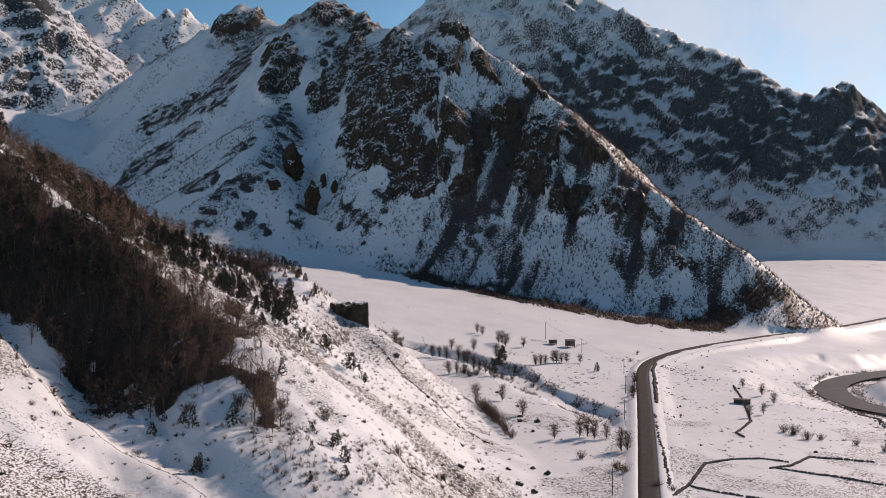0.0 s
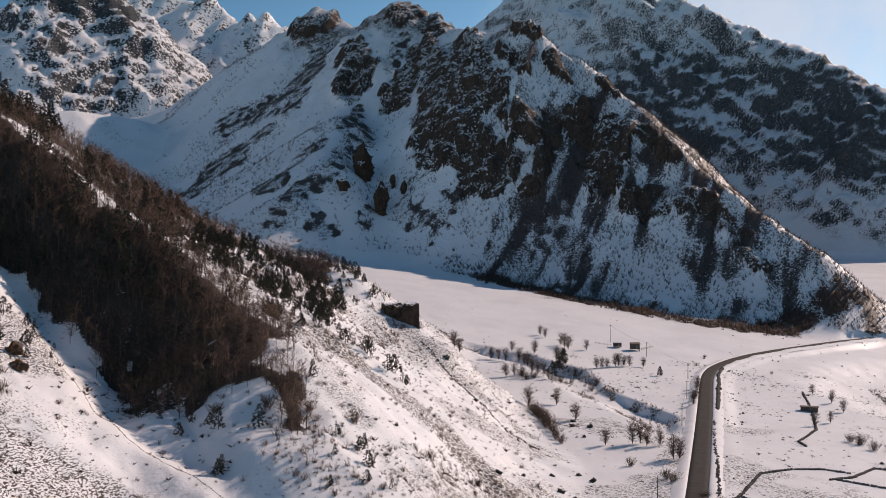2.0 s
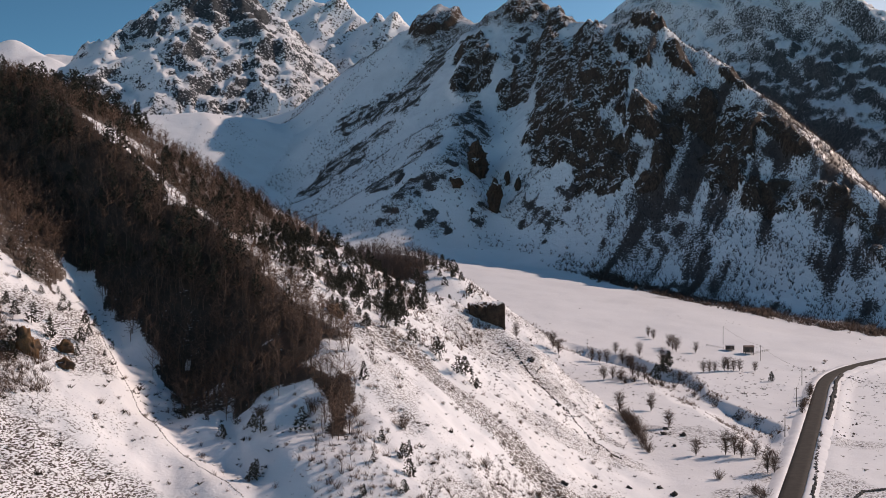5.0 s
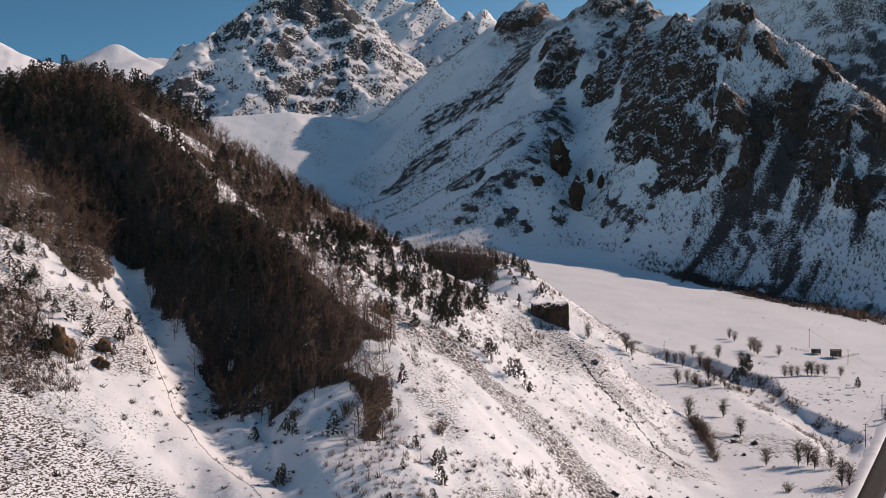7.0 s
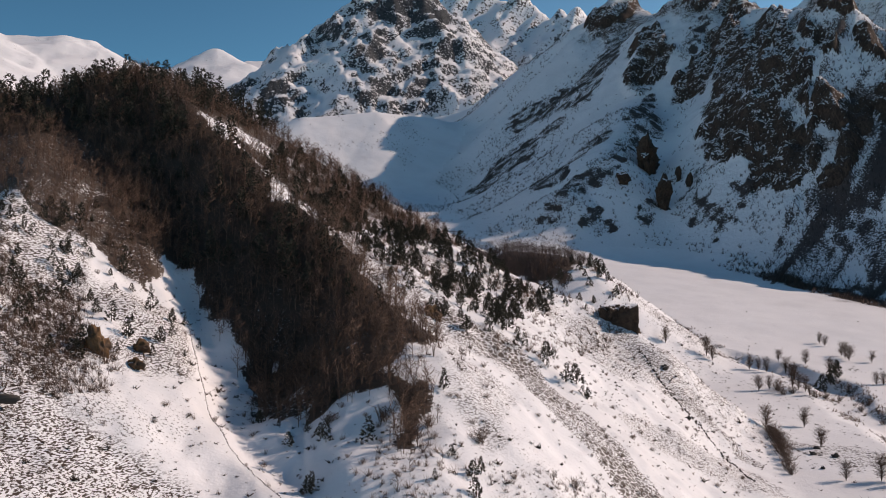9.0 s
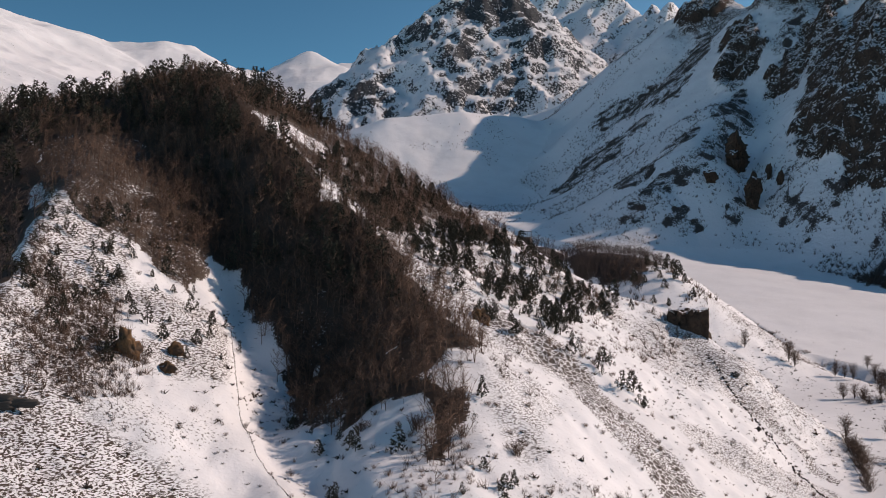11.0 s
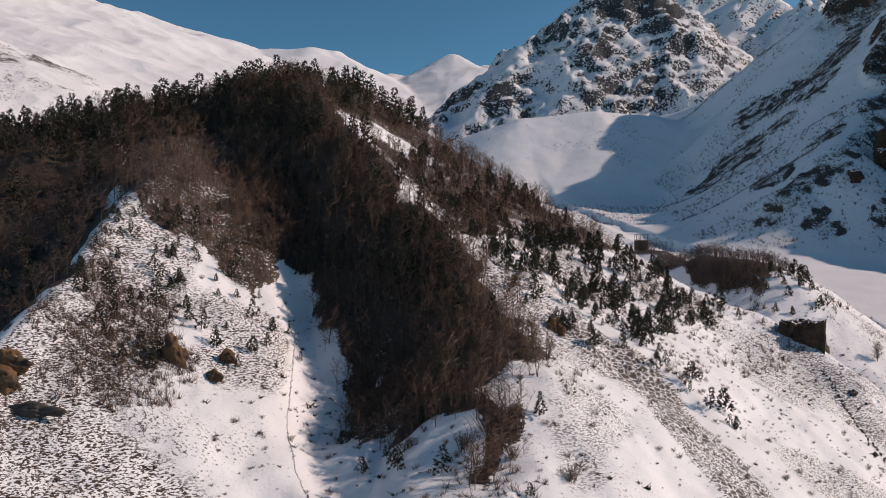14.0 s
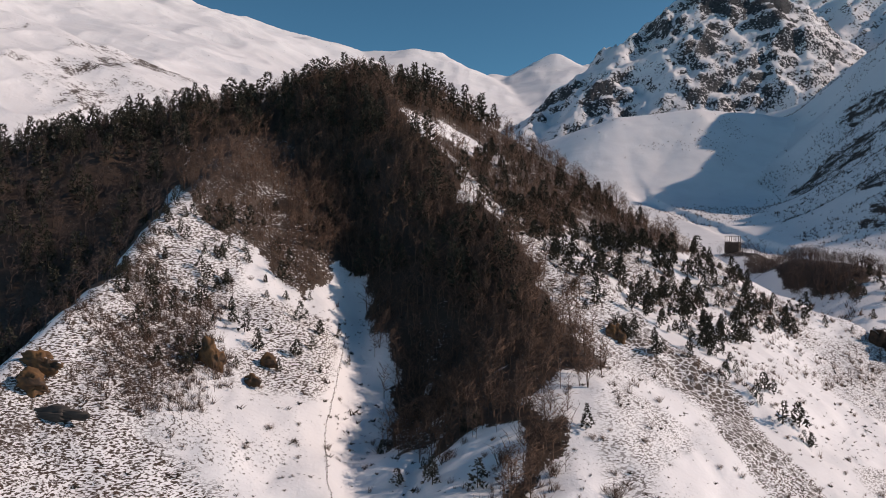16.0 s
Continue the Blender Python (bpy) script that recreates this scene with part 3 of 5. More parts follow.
FOOT_LINE = [(-72, 926), (-56, 904), (-1, 857), (44, 827), (85, 805), (125, 785), (163, 769), (204, 775), (240, 800), (268, 826)]


def foot_scrub(x, y):
    """The dark thicket along the foot of the main mountain."""
    d, along = beside(FOOT_LINE, x, y)
    return (0.6 + 0.4 * step(-0.5, 0.3, rough(x, y, 14, 2, 4))) * step(1.35, 0.6, np.abs(d - 4) / (13 + 3 * rough(x, y, 30, 2, 5)) + 0.4 * rough(x, y, 8, 2, 6)) * step(-0.02, 0.25, along) * step(1.02, 0.96, along)


def under_face(x, y):
    """The apron between the main mountain's face and the thicket at its foot."""
    return (beside(FOOT_LINE, x, y)[0] > 3) & (x > -60) & (x < 262) & (y < 960)


def bank_scrub(x, y):
    """Brush and bare earth along the stream's and the river's banks."""
    d, along = beside(STREAM, x, y)
    clump = rough(x, y, 20, 3, 8)
    stream = step(11, 5, np.abs(np.abs(d - 1) - 7) + 4 * clump + 2) * step(-0.1, 0.35, clump) * (y > 430) * (y < 760)
    d, along = beside(RIVER, x, y)
    river = step(8, 3, np.abs(np.abs(d) - 13) + 4 * clump) * step(-0.35, 0.2, clump)
    return np.clip(np.maximum(stream, river), 0, 1)

# ---------------------------------------------------------------- the land, one sheet cut along its forms
def sheet_grid():
    """A round sheet of land: rings that widen outwards, finest where the valley is flown over."""
    rings = [0.0, 40.0, 80.0, 110.0]
    while rings[-1] < 4930:
        rings.append(rings[-1] + float(np.interp(rings[-1], (110, 220, 240, 470, 520, 840, 900, 1400, 1650, 2700, 3200, 5000), (2.6, 1.9, 1.7, 1.8, 3.8, 3.8, 2.0, 2.2, 6.5, 8, 22, 28))))
    head = np.concatenate([np.arange(-25.0, 67.0, 0.145), np.arange(70, 333, 3.2)])
    a, r = np.meshgrid(np.radians(head), np.array(rings), indexing="ij")
    return 30 - np.sin(a) * r, 50 + np.cos(a) * r


gx, gy = sheet_grid()
NA, NR = gx.shape
gz, gk = land(gx.ravel(), gy.ravel())
gz, gk = gz.reshape(NA, NR), gk.reshape(NA, NR)


def slope_of(x, y, z):
    """Upward part of the surface's normal on the grid."""
    def d(v, axis):
        return np.roll(v, -1, axis) - np.roll(v, 1, axis)
    ax, ay, az = d(x, 0), d(y, 0), d(z, 0)
    bx, by, bz = d(x, 1), d(y, 1), d(z, 1)
    n = np.stack([ay * bz - az * by, az * bx - ax * bz, ax * by - ay * bx])
    return np.abs(n[2]) / np.maximum(np.sqrt((n ** 2).sum(0)), 1e-9)


flat = slope_of(gx, gy, gz)
steep = step(0.80, 0.60, flat)
crag_amount = crags(gx, gy)
uneven = rough(gx, gy, 90, 4, 121)
rock_amount = np.where(gk <= 1, 0.0, steep * 0.8)
rock_amount = np.where(gk == 2, np.clip((step(0.80, 0.55, flat) * 0.40 + 0.10) * step(-100, 0, gx) * step(110, 150, gz) * (1 - 0.6 * along_face(CHUTES, gx + 4 * rough(gx, gy, 30, 2, 84), gz)) + crag_amount * (0.78 + 0.18 * lumps(gx, gy, 13, 122)) + 0.12 * uneven + 0.6 * step(300, 370, gz + 30 * uneven), 0, 1), rock_amount)
# dark broken band of rock and wood across the middle of the mountain behind
band = step(180, 230, gz + 26 * uneven + 60 * step(455, 500, gx)) * step(440, 350, gz + 60 * uneven)
streaks = rough(gx + 0.25 * gy, gy * 0.3, 22, 4, 125, 0.7)
rock_amount = np.where(gk == 3, np.clip(0.22 + 0.30 * band * step(1350, 1000, gx) + 0.44 * steep + 0.08 * uneven + 0.10 * step(380, 520, gx) + 0.14 * streaks - 0.08, 0, 1), rock_amount)
rock_amount = np.where(gk == 4, np.clip(0.21 + 0.36 * steep + 0.2 * uneven, 0, 1), rock_amount)
rock_amount = np.where(gk == 5, 0.14 + 0.3 * steep + 0.3 * step(520, 400, gz + 50 * uneven), rock_amount)
rock_amount = np.where(gk == 6, 0.0, np.where(gk == 7, 0.1 + 0.1 * uneven + 0.15 * steep, np.where(gk == 8, 0.24 + 0.3 * rough(0.8 * gx + 0.6 * gy, (0.8 * gy - 0.6 * gx) * 0.35, 70, 5, 123, 0.7), rock_amount)))
floor_cover = woods(gx, gy, gz)
litter = np.clip(0.9 * step(0.35, 1.0, floor_cover[0]) + 0.8 * floor_cover[1] + 0.82 * floor_cover[2] + floor_cover[3] + 0.6 * floor_cover[4] + floor_cover[5], 0, 1)
tuft_amount = np.where(gk == 1, np.maximum((0.35 + 0.24 * rough(gx, gy, 45, 3, 91)) * (1 - 0.75 * step(24, 12, np.abs(beside(GULLY, gx, gy)[0] - 9)) * step(66, 52, gz)), litter * (1.02 - 0.12 * np.abs(rough(gx, gy, 6, 2, 92)))), 0.23 + 0.30 * rough(gx, gy, 30, 4, 91) * step(-0.2, 0.6, rough(gx, gy, 110, 2, 93)))
tuft_amount = np.where(gk > 1, 0.1, tuft_amount)
tuft_amount = np.where((gk == 2) | ((gk == 0) & under_face(gx, gy)), np.clip(np.maximum((0.62 + 0.28 * rough(0.94 * gx - 0.35 * gy, (0.35 * gx + 0.94 * gy) * 0.16, 12, 3, 126, 0.6)) * wood_cover(gx, gy, gz), 0.9 * scrub_cover(gx, gy, gz) * (0.72 + 0.45 * lumps(gx, gy, 6, 124))), 0.05, 1), tuft_amount)
tuft_amount = np.where(gk >= 7, 0.0, tuft_amount)
tuft_amount = np.where(gk != 1, np.maximum(tuft_amount, np.maximum(1.0 * foot_scrub(gx, gy), 0.62 * bank_scrub(gx, gy))), tuft_amount)
terrace_amount = np.where(gk <= 1, terraces(gx, gy), 0.0)


def land_piece(name, kinds, material, label):
    quad = np.isin(gk[:, :-1], kinds)
    i, j = np.nonzero(quad)
    i2 = (i + 1) % NA
    corner = np.stack([i * NR + j, i * NR + j + 1, i2 * NR + j + 1, i2 * NR + j], 1)
    used, faces = np.unique(corner, return_inverse=True)
    faces = faces.reshape(-1, 4)
    mesh = bpy.data.meshes.new(name)
    mesh.vertices.add(len(used))
    mesh.vertices.foreach_set("co", np.stack([gx.ravel()[used], gy.ravel()[used], gz.ravel()[used]], 1).ravel())
    mesh.loops.add(faces.size)
    mesh.loops.foreach_set("vertex_index", faces[:, ::-1].ravel().astype(np.int32))
    mesh.polygons.add(len(faces))
    mesh.polygons.foreach_set("loop_start", np.arange(0, faces.size, 4, dtype=np.int32))
    mesh.polygons.foreach_set("use_smooth", np.ones(len(faces), dtype=bool))
    for key, values in (("rock", rock_amount), ("tuft", tuft_amount), ("terrace", terrace_amount)):
        mesh.attributes.new(key, "FLOAT", "POINT").data.foreach_set("value", values.ravel()[used].astype(np.float32))
    mesh.materials.append(material)
    mesh.update(calc_edges=True)
    mesh.validate()
    return tagged(new(name, mesh), label, name.split("_")[0], kind="structure")


land_piece("ground", [0, 1], GROUND, "snow-covered valley floor and hillside with dead grass")
land_piece("mountain_main", [2], ROCKS, "steep snowy mountain with dark bare crags")
land_piece("mountain_behind", [3], WOODED, "high snow mountain with dark lower slopes")
land_piece("peak_rocky", [4], GREY, "jagged rock peak dusted with snow")
land_piece("ridge_sunlit", [5], PALE, "sunlit snow ridge behind the rock peak")
land_piece("bench", [6], GROUND, "smooth snow bench above the side valley")
land_piece("mountain_far", [7], PALE, "distant rounded snow range under blue sky")
land_piece("mountain_left", [8], STREAKED, "broad snow slope streaked with scrub")

# ---------------------------------------------------------------- plants: shapes as arrays of corners and triangles
rng = np.random.default_rng(7)


def height(x, y):
    return land(np.atleast_1d(np.asarray(x, float)), np.atleast_1d(np.asarray(y, float)))[0]


def prism(a, b, ra, rb, sides=3):
    """A tapered stick from a to b."""
    a, b = np.asarray(a, float), np.asarray(b, float)
    axis = (b - a) / max(np.linalg.norm(b - a), 1e-6)
    u = np.cross(axis, (0.3, 0.9, 0.1) if abs(axis[2]) > 0.8 else (0, 0, 1.0))
    u /= np.linalg.norm(u)
    v = np.cross(axis, u)
    ring = [math.cos(2 * math.pi * k / sides) * u + math.sin(2 * math.pi * k / sides) * v for k in range(sides)]
    corners = [a + ra * r for r in ring] + [b + rb * r for r in ring]
    tris = []
    for k in range(sides):
        n = (k + 1) % sides
        tris += [(k, n, sides + n), (k, sides + n, sides + k)]
    return np.array(corners), np.array(tris)


def joined(pieces):
    corners, tris, base = [], [], 0
    for c, t in pieces:
        corners.append(c)
        tris.append(t + base)
        base += len(c)
    return np.concatenate(corners), np.concatenate(tris)


def sliver(a, b, w):
    """A thin twig with three sides meeting in a tip."""
    a, b = np.asarray(a, float), np.asarray(b, float)
    u = np.cross(b - a, (0.31, 0.77, 0.55))
    u = u / max(np.linalg.norm(u), 1e-6) * w
    v = np.cross(b - a, u)
    v = v / max(np.linalg.norm(v), 1e-6) * w
    return np.stack([a + u, a - 0.5 * u + v, a - 0.5 * u - v, b]), np.array([(0, 1, 3), (1, 2, 3), (2, 0, 3)])


def bare_tree_shape(tall, stems, limbs, twigs, spread, r, thick=1.0, stem=1.0, haze=0.08):
    """Trunk and crown of a leafless tree: one or more stems, rising limbs and a haze of twigs."""
    trunk, crown = [], []
    for k in range(stems):
        turn = 6.283 * (k + 0.6 * r.random()) / stems
        lean = (0.05 if stems == 1 else 0.4 * spread) * (0.6 + 0.7 * r.random()) * tall
        top = np.array([math.cos(turn) * lean, math.sin(turn) * lean, tall * (0.75 + 0.15 * r.random())])
        bend = top * 0.5 - np.array([0.2 * top[0], 0.2 * top[1], 0])
        trunk += [prism((0, 0, -0.4 * tall / 6), bend, 0.016 * tall * stem, 0.010 * tall * stem, 4), prism(bend, top, 0.010 * tall * stem, 0.003 * tall * stem, 3)]
        for j in range(limbs):
            f = (0.2 if stems < 5 else 0.06) + 0.8 * (j + r.random()) / limbs
            start = bend * min(1, 2 * f) if f < 0.5 else bend + (top - bend) * (2 * f - 1)
            a = r.random() * 6.283
            out = spread * tall * ((1.0 - 0.6 * f) if stems < 5 else 0.7 * math.sin(0.9 + 1.9 * f)) * (0.6 + 0.6 * r.random())
            end = start + np.array([math.cos(a) * out, math.sin(a) * out, tall * (0.12 + 0.2 * r.random())])
            crown.append(sliver(start, end, 0.0065 * tall * thick))
            for _ in range(twigs):
                s = start + (end - start) * (0.2 + 0.8 * r.random())
                crown.append(sliver(s, s + np.array([*(r.normal(0, haze, 2) * tall), tall * (0.03 + 0.12 * r.random())]), 0.0048 * tall * thick))
    return joined(trunk), joined(crown)


def shrub_shape(tall, stems, r, twigs=2, thick=1.0):
    out = []
    for _ in range(stems):
        turn, wide = r.random() * 6.283, (0.1 + 0.6 * r.random()) * tall
        root = r.normal(0, 0.12 * tall, 2)
        s = np.array([root[0], root[1], -0.15])
        e = s + np.array([math.cos(turn) * wide, math.sin(turn) * wide, tall * (0.6 + 0.45 * r.random())])
        out.append(prism(s, e, 0.018 * tall * thick, 0.006 * tall * thick))
        for _ in range(twigs):
            g = 0.35 + 0.6 * r.random()
            a = s + (e - s) * g
            out.append(sliver(a, a + np.array([*(r.normal(0, 0.18, 2) * tall), tall * 0.22 * r.random() + 0.06 * tall]), 0.013 * tall * thick))
    return joined(out)


def conifer_shape(tall, clumps, blades, wide, r):
    """Trunk and crown of a pine: tufts of needles on rising arms in an uneven, gappy cone."""
    trunk = joined([prism((0, 0, -0.4 / 6 * tall), (0, 0, tall * 0.55), 0.02 * tall, 0.012 * tall, 5), prism((0, 0, tall * 0.55), (0, 0, tall * 0.96), 0.012 * tall, 0.003 * tall, 4)])
    crown = []
    lop, lean = r.random() * 6.283, r.normal(0, 0.04, 2)
    for k in range(clumps):
        f = 0.05 + 0.93 * (k + r.random()) / clumps
        a = k * 2.39996 + r.normal(0, 0.5)
        reach = wide * tall * min(1.0, (1.04 - f) ** 0.75 + 0.02) * (1 + 0.25 * math.cos(a - lop)) * (0.2 + 0.9 * r.random() ** 0.7)
        root = np.array([lean[0] * f * tall, lean[1] * f * tall, tall * f])
        mid = root + np.array([math.cos(a) * reach, math.sin(a) * reach, tall * (0.02 + 0.04 * r.random())])
        size = tall * (0.05 + 0.045 * r.random()) * (1.2 - 0.5 * f)
        corners, tris = [], []
        for j in range(blades):
            way = np.array([math.cos(a) * 0.7, math.sin(a) * 0.7, 0.15]) + r.normal(0, 0.7, 3)
            way /= np.linalg.norm(way)
            flat_side = np.cross(way, r.normal(0, 1, 3))
            flat_side /= np.linalg.norm(flat_side)
            base = len(corners)
            corners += [mid - way * size * 0.5 + flat_side * size * 0.4, mid - way * size * 0.5 - flat_side * size * 0.4, mid + way * size * 1.6]
            tris.append((base, base + 1, base + 2))
        crown.append((np.array(corners), np.array(tris)))
    return trunk, joined(crown)


def mesh_from(name, corners, tris, material, smooth=False):
    mesh = bpy.data.meshes.new(name)
    mesh.vertices.add(len(corners))
    mesh.vertices.foreach_set("co", np.asarray(corners, np.float32).ravel())
    mesh.loops.add(tris.size)
    mesh.loops.foreach_set("vertex_index", np.asarray(tris, np.int32).ravel())
    mesh.polygons.add(len(tris))
    mesh.polygons.foreach_set("loop_start", np.arange(0, tris.size, 3, dtype=np.int32))
    mesh.materials.append(material)
    mesh.update(calc_edges=True)
    if smooth:
        mesh.shade_smooth()
    return mesh


def spread_out(name, shapes, x, y, size, material, label, category, sink=0.0):
    """One mesh of many plants standing on the land."""
    z = height(x, y) - sink
    which, turn = rng.integers(0, len(shapes), len(x)), rng.random(len(x)) * 6.283
    corners, tris, base = [], [], 0
    for k, (c, t) in enumerate(shapes):
        pick = np.nonzero(which == k)[0]
        if not len(pick):
            continue
        cs, sn, sz = np.cos(turn[pick])[:, None], np.sin(turn[pick])[:, None], size[pick][:, None]
        px, py, pz = c[:, 0][None] * sz, c[:, 1][None] * sz, c[:, 2][None] * sz
        pts = np.stack([px * cs - py * sn + x[pick][:, None], px * sn + py * cs + y[pick][:, None], pz + z[pick][:, None]], 2)
        tri = t[None] + (np.arange(len(pick)) * len(c))[:, None, None] + base
        corners.append(pts.reshape(-1, 3))
        tris.append(tri.reshape(-1, 3))
        base += pts.shape[0] * pts.shape[1]
    return tagged(new(name, mesh_from(name, np.concatenate(corners), np.concatenate(tris), material)), label, category, kind="stuff")


def sown(x0, x1, y0, y1, spacing, density):
    """Places about that far apart in a box, kept with the chance that density(x, y) gives."""
    nx, ny = int((x1 - x0) / spacing), int((y1 - y0) / spacing)
    gx0, gy0 = np.meshgrid(np.arange(nx), np.arange(ny), indexing="ij")
    x = x0 + (gx0.ravel() + rng.random(nx * ny)) * spacing
    y = y0 + (gy0.ravel() + rng.random(nx * ny)) * spacing
    keep = rng.random(nx * ny) < density(x, y)
    return x[keep], y[keep]


def part(name, mesh, parent, label=""):
    ob = new(name, mesh)
    ob.parent = parent
    return tagged(ob, label)


shape_rng = np.random.default_rng(21)
TREES = [bare_tree_shape(1.0, 6, 9, 10, 0.36, shape_rng, 0.8, 0.6, 0.13) for _ in range(5)]
WOOD_TREES = [joined(bare_tree_shape(1.0, 1, 9, 5, 0.42, shape_rng, 1.5, 0.85, 0.14)) for _ in range(4)] + [joined(bare_tree_shape(1.0, 3, 4, 4, 0.42, shape_rng, 1.5, 0.65, 0.14)) for _ in range(3)]
PINES = [conifer_shape(1.0, 100, 6, w, shape_rng) for w in (0.32, 0.40, 0.36, 0.46, 0.30)]
PINES_LIGHT = [joined(conifer_shape(1.0, 60, 5, w, shape_rng)) for w in (0.30, 0.36, 0.42, 0.33, 0.28)]
SHRUBS = [shrub_shape(0.8, 30, shape_rng, 6, 0.62) for _ in range(5)]
SCRUB = [joined([sliver((*(shape_rng.normal(0, 0.16, 2)), -0.1), (*(shape_rng.normal(0, 0.42, 2)), 0.35 + 0.65 * shape_rng.random()), 0.065) for _ in range(6)]) for _ in range(6)]
STREAKS = [joined([sliver((*(shape_rng.normal(0, 0.10, 2)), -0.1), (*(shape_rng.normal(0, 0.26, 2)), 0.5 + 0.6 * shape_rng.random()), 0.045) for _ in range(6)]) for _ in range(6)]
FUZZ = [joined([sliver((*(shape_rng.normal(0, 0.12, 2)), -0.1), (*(shape_rng.normal(0, 0.36, 2)), 0.15 + 0.75 * shape_rng.random()), 0.02) for _ in range(18)]) for _ in range(5)]
TUFTS = [joined([sliver((*(shape_rng.normal(0, 0.25, 2)), -0.1), (*(shape_rng.normal(0, 0.45, 2)), 0.12 + 0.4 * shape_rng.random()), 0.085) for _ in range(10)]) for _ in range(4)]


# ---- woods of the hill
def wood(index, chance=1.0):
    return lambda x, y: woods(x, y, height(x, y))[index] * chance


x, y = sown(-235, 0, 225, 400, 2.25, wood(0))
spread_out("bare_wood", WOOD_TREES, x, y, rng.uniform(3.4, 8.2, len(x)), TWIGS, "dense dark leafless wood on the shaded gully side", "wood")
x, y = sown(-320, -40, 235, 430, 4.0, wood(1))
spread_out("pine_wood", PINES_LIGHT, x, y, 3.0 + 7.5 * rng.random(len(x)) ** 1.8, NEEDLES, "dark pine wood along the hill's crest and shaded flank", "wood")
x, y = sown(-250, -60, 250, 440, 3.0, wood(2))
spread_out("brown_wood", WOOD_TREES, x, y, rng.uniform(3.5, 7.0, len(x)), TWIGS, "sunlit brown leafless birch wood on the snowy hillside", "wood")
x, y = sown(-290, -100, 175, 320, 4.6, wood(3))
spread_out("shaded_wood", WOOD_TREES, x, y, rng.uniform(4.5, 8.5, len(x)), SHADED_MAROON_TWIGS, "leafless wood on the hill's shaded back slope", "wood")
x, y = sown(-300, -110, 190, 330, 9.0, wood(3, 0.7))
spread_out("pine_wood", PINES_LIGHT, x, y, rng.uniform(6, 10, len(x)), NEEDLES, "scattered dark pines in the shaded leafless wood", "wood")
x, y = sown(-170, -95, 195, 275, 1.4, wood(4))
spread_out("low_wood", FUZZ + WOOD_TREES[:2], x, y, rng.uniform(1.5, 3.4, len(x)), DARK_TWIGS, "sunlit thicket of leafless young trees above the terraces", "wood")
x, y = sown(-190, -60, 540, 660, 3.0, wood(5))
spread_out("knoll_wood", WOOD_TREES, x, y, rng.uniform(4.0, 7.5, len(x)), SHADED_MAROON_TWIGS, "dark leafless wood covering the rounded knoll", "wood")

# ---- scrub and woods of the mountains
def mountain_scrub(x, y):
    z, k = land(x, y)
    return (scrub_cover(x, y, z) + 0.014) * (k == 2) * (crags(x, y) < 0.5)


def mountain_wood(x, y):
    z, k = land(x, y)
    return (0.16 * step(0.15, 0.6, rough(x, y, 22, 3, 59)) + 0.015 + wood_cover(x, y, z)) * ((k == 2) | under_face(x, y)) * (crags(x, y) < 0.6)


x, y = sown(-620, -10, 880, 1620, 2.6, mountain_scrub)
spread_out("mountain_scrub", SCRUB, x, y, rng.uniform(1.4, 3.8, len(x)), PALE_TWIGS, "bands of leafless scrub on the steep mountain side", "scrub", 0.3)
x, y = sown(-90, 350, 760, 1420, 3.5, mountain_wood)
spread_out("mountain_wood", STREAKS, x, y, rng.uniform(2.0, 5.0, len(x)), SHADED_MAROON_TWIGS, "dark leafless wood climbing the mountain's lower face", "wood", 0.3)


x, y = sown(-100, 320, 730, 940, 2.3, foot_scrub)
spread_out("foot_scrub", SCRUB, x, y, rng.uniform(2.0, 5.0, len(x)), DARK_TWIGS, "dark leafless thicket along the mountain's foot", "scrub", 0.2)


BENCH_SCRUB = [([(-535, 222), (-502, 194)], 6), ([(-546, 203), (-498, 168)], 7), ([(-560, 190), (-540, 184)], 5), ([(-520, 178), (-505, 172)], 5), ([(-590, 188), (-570, 186)], 4)]


def bench_scrub(x, y):
    z, k = land(x, y)
    return np.where((k == 6) | ((k == 0) & (y > 980)), step(0.0, 0.5, rough(0.8 * x + 0.6 * y, (0.8 * y - 0.6 * x) * 0.3, 60, 3, 65)) * 0.5 * step(-470, -400, x - 0.5 * (y - 1150)) + 0.012 + 0.7 * along_face(BENCH_SCRUB, x, z, 0.4 * rough(x, y, 16, 2, 60)) + 0.1 * step(0.3, 0.7, rough(x, y, 24, 2, 55)) * (z > 190), 0)


x, y = sown(-720, -200, 980, 1450, 4.0, bench_scrub)
spread_out("bench_scrub", SCRUB, x, y, rng.uniform(1.0, 3.0, len(x)), DARK_TWIGS, "thin scrub on the shaded snow of the side valley", "scrub", 0.2)

x, y = sown(-170, 340, 430, 770, 2.0, bank_scrub)
spread_out("bank_brush", SCRUB + STREAKS, x, y, rng.uniform(0.6, 2.2, len(x)), TWIGS, "leafless brush along the banks of stream and river", "brush", 0.1)

# ---------------------------------------------------------------- single plants
def thing(name, label, category, group="", at=(0, 0, 0)):
    ob = new(name)
    ob.location = at
    ob.empty_display_size = 0.5
    return tagged(ob, label, category, group)


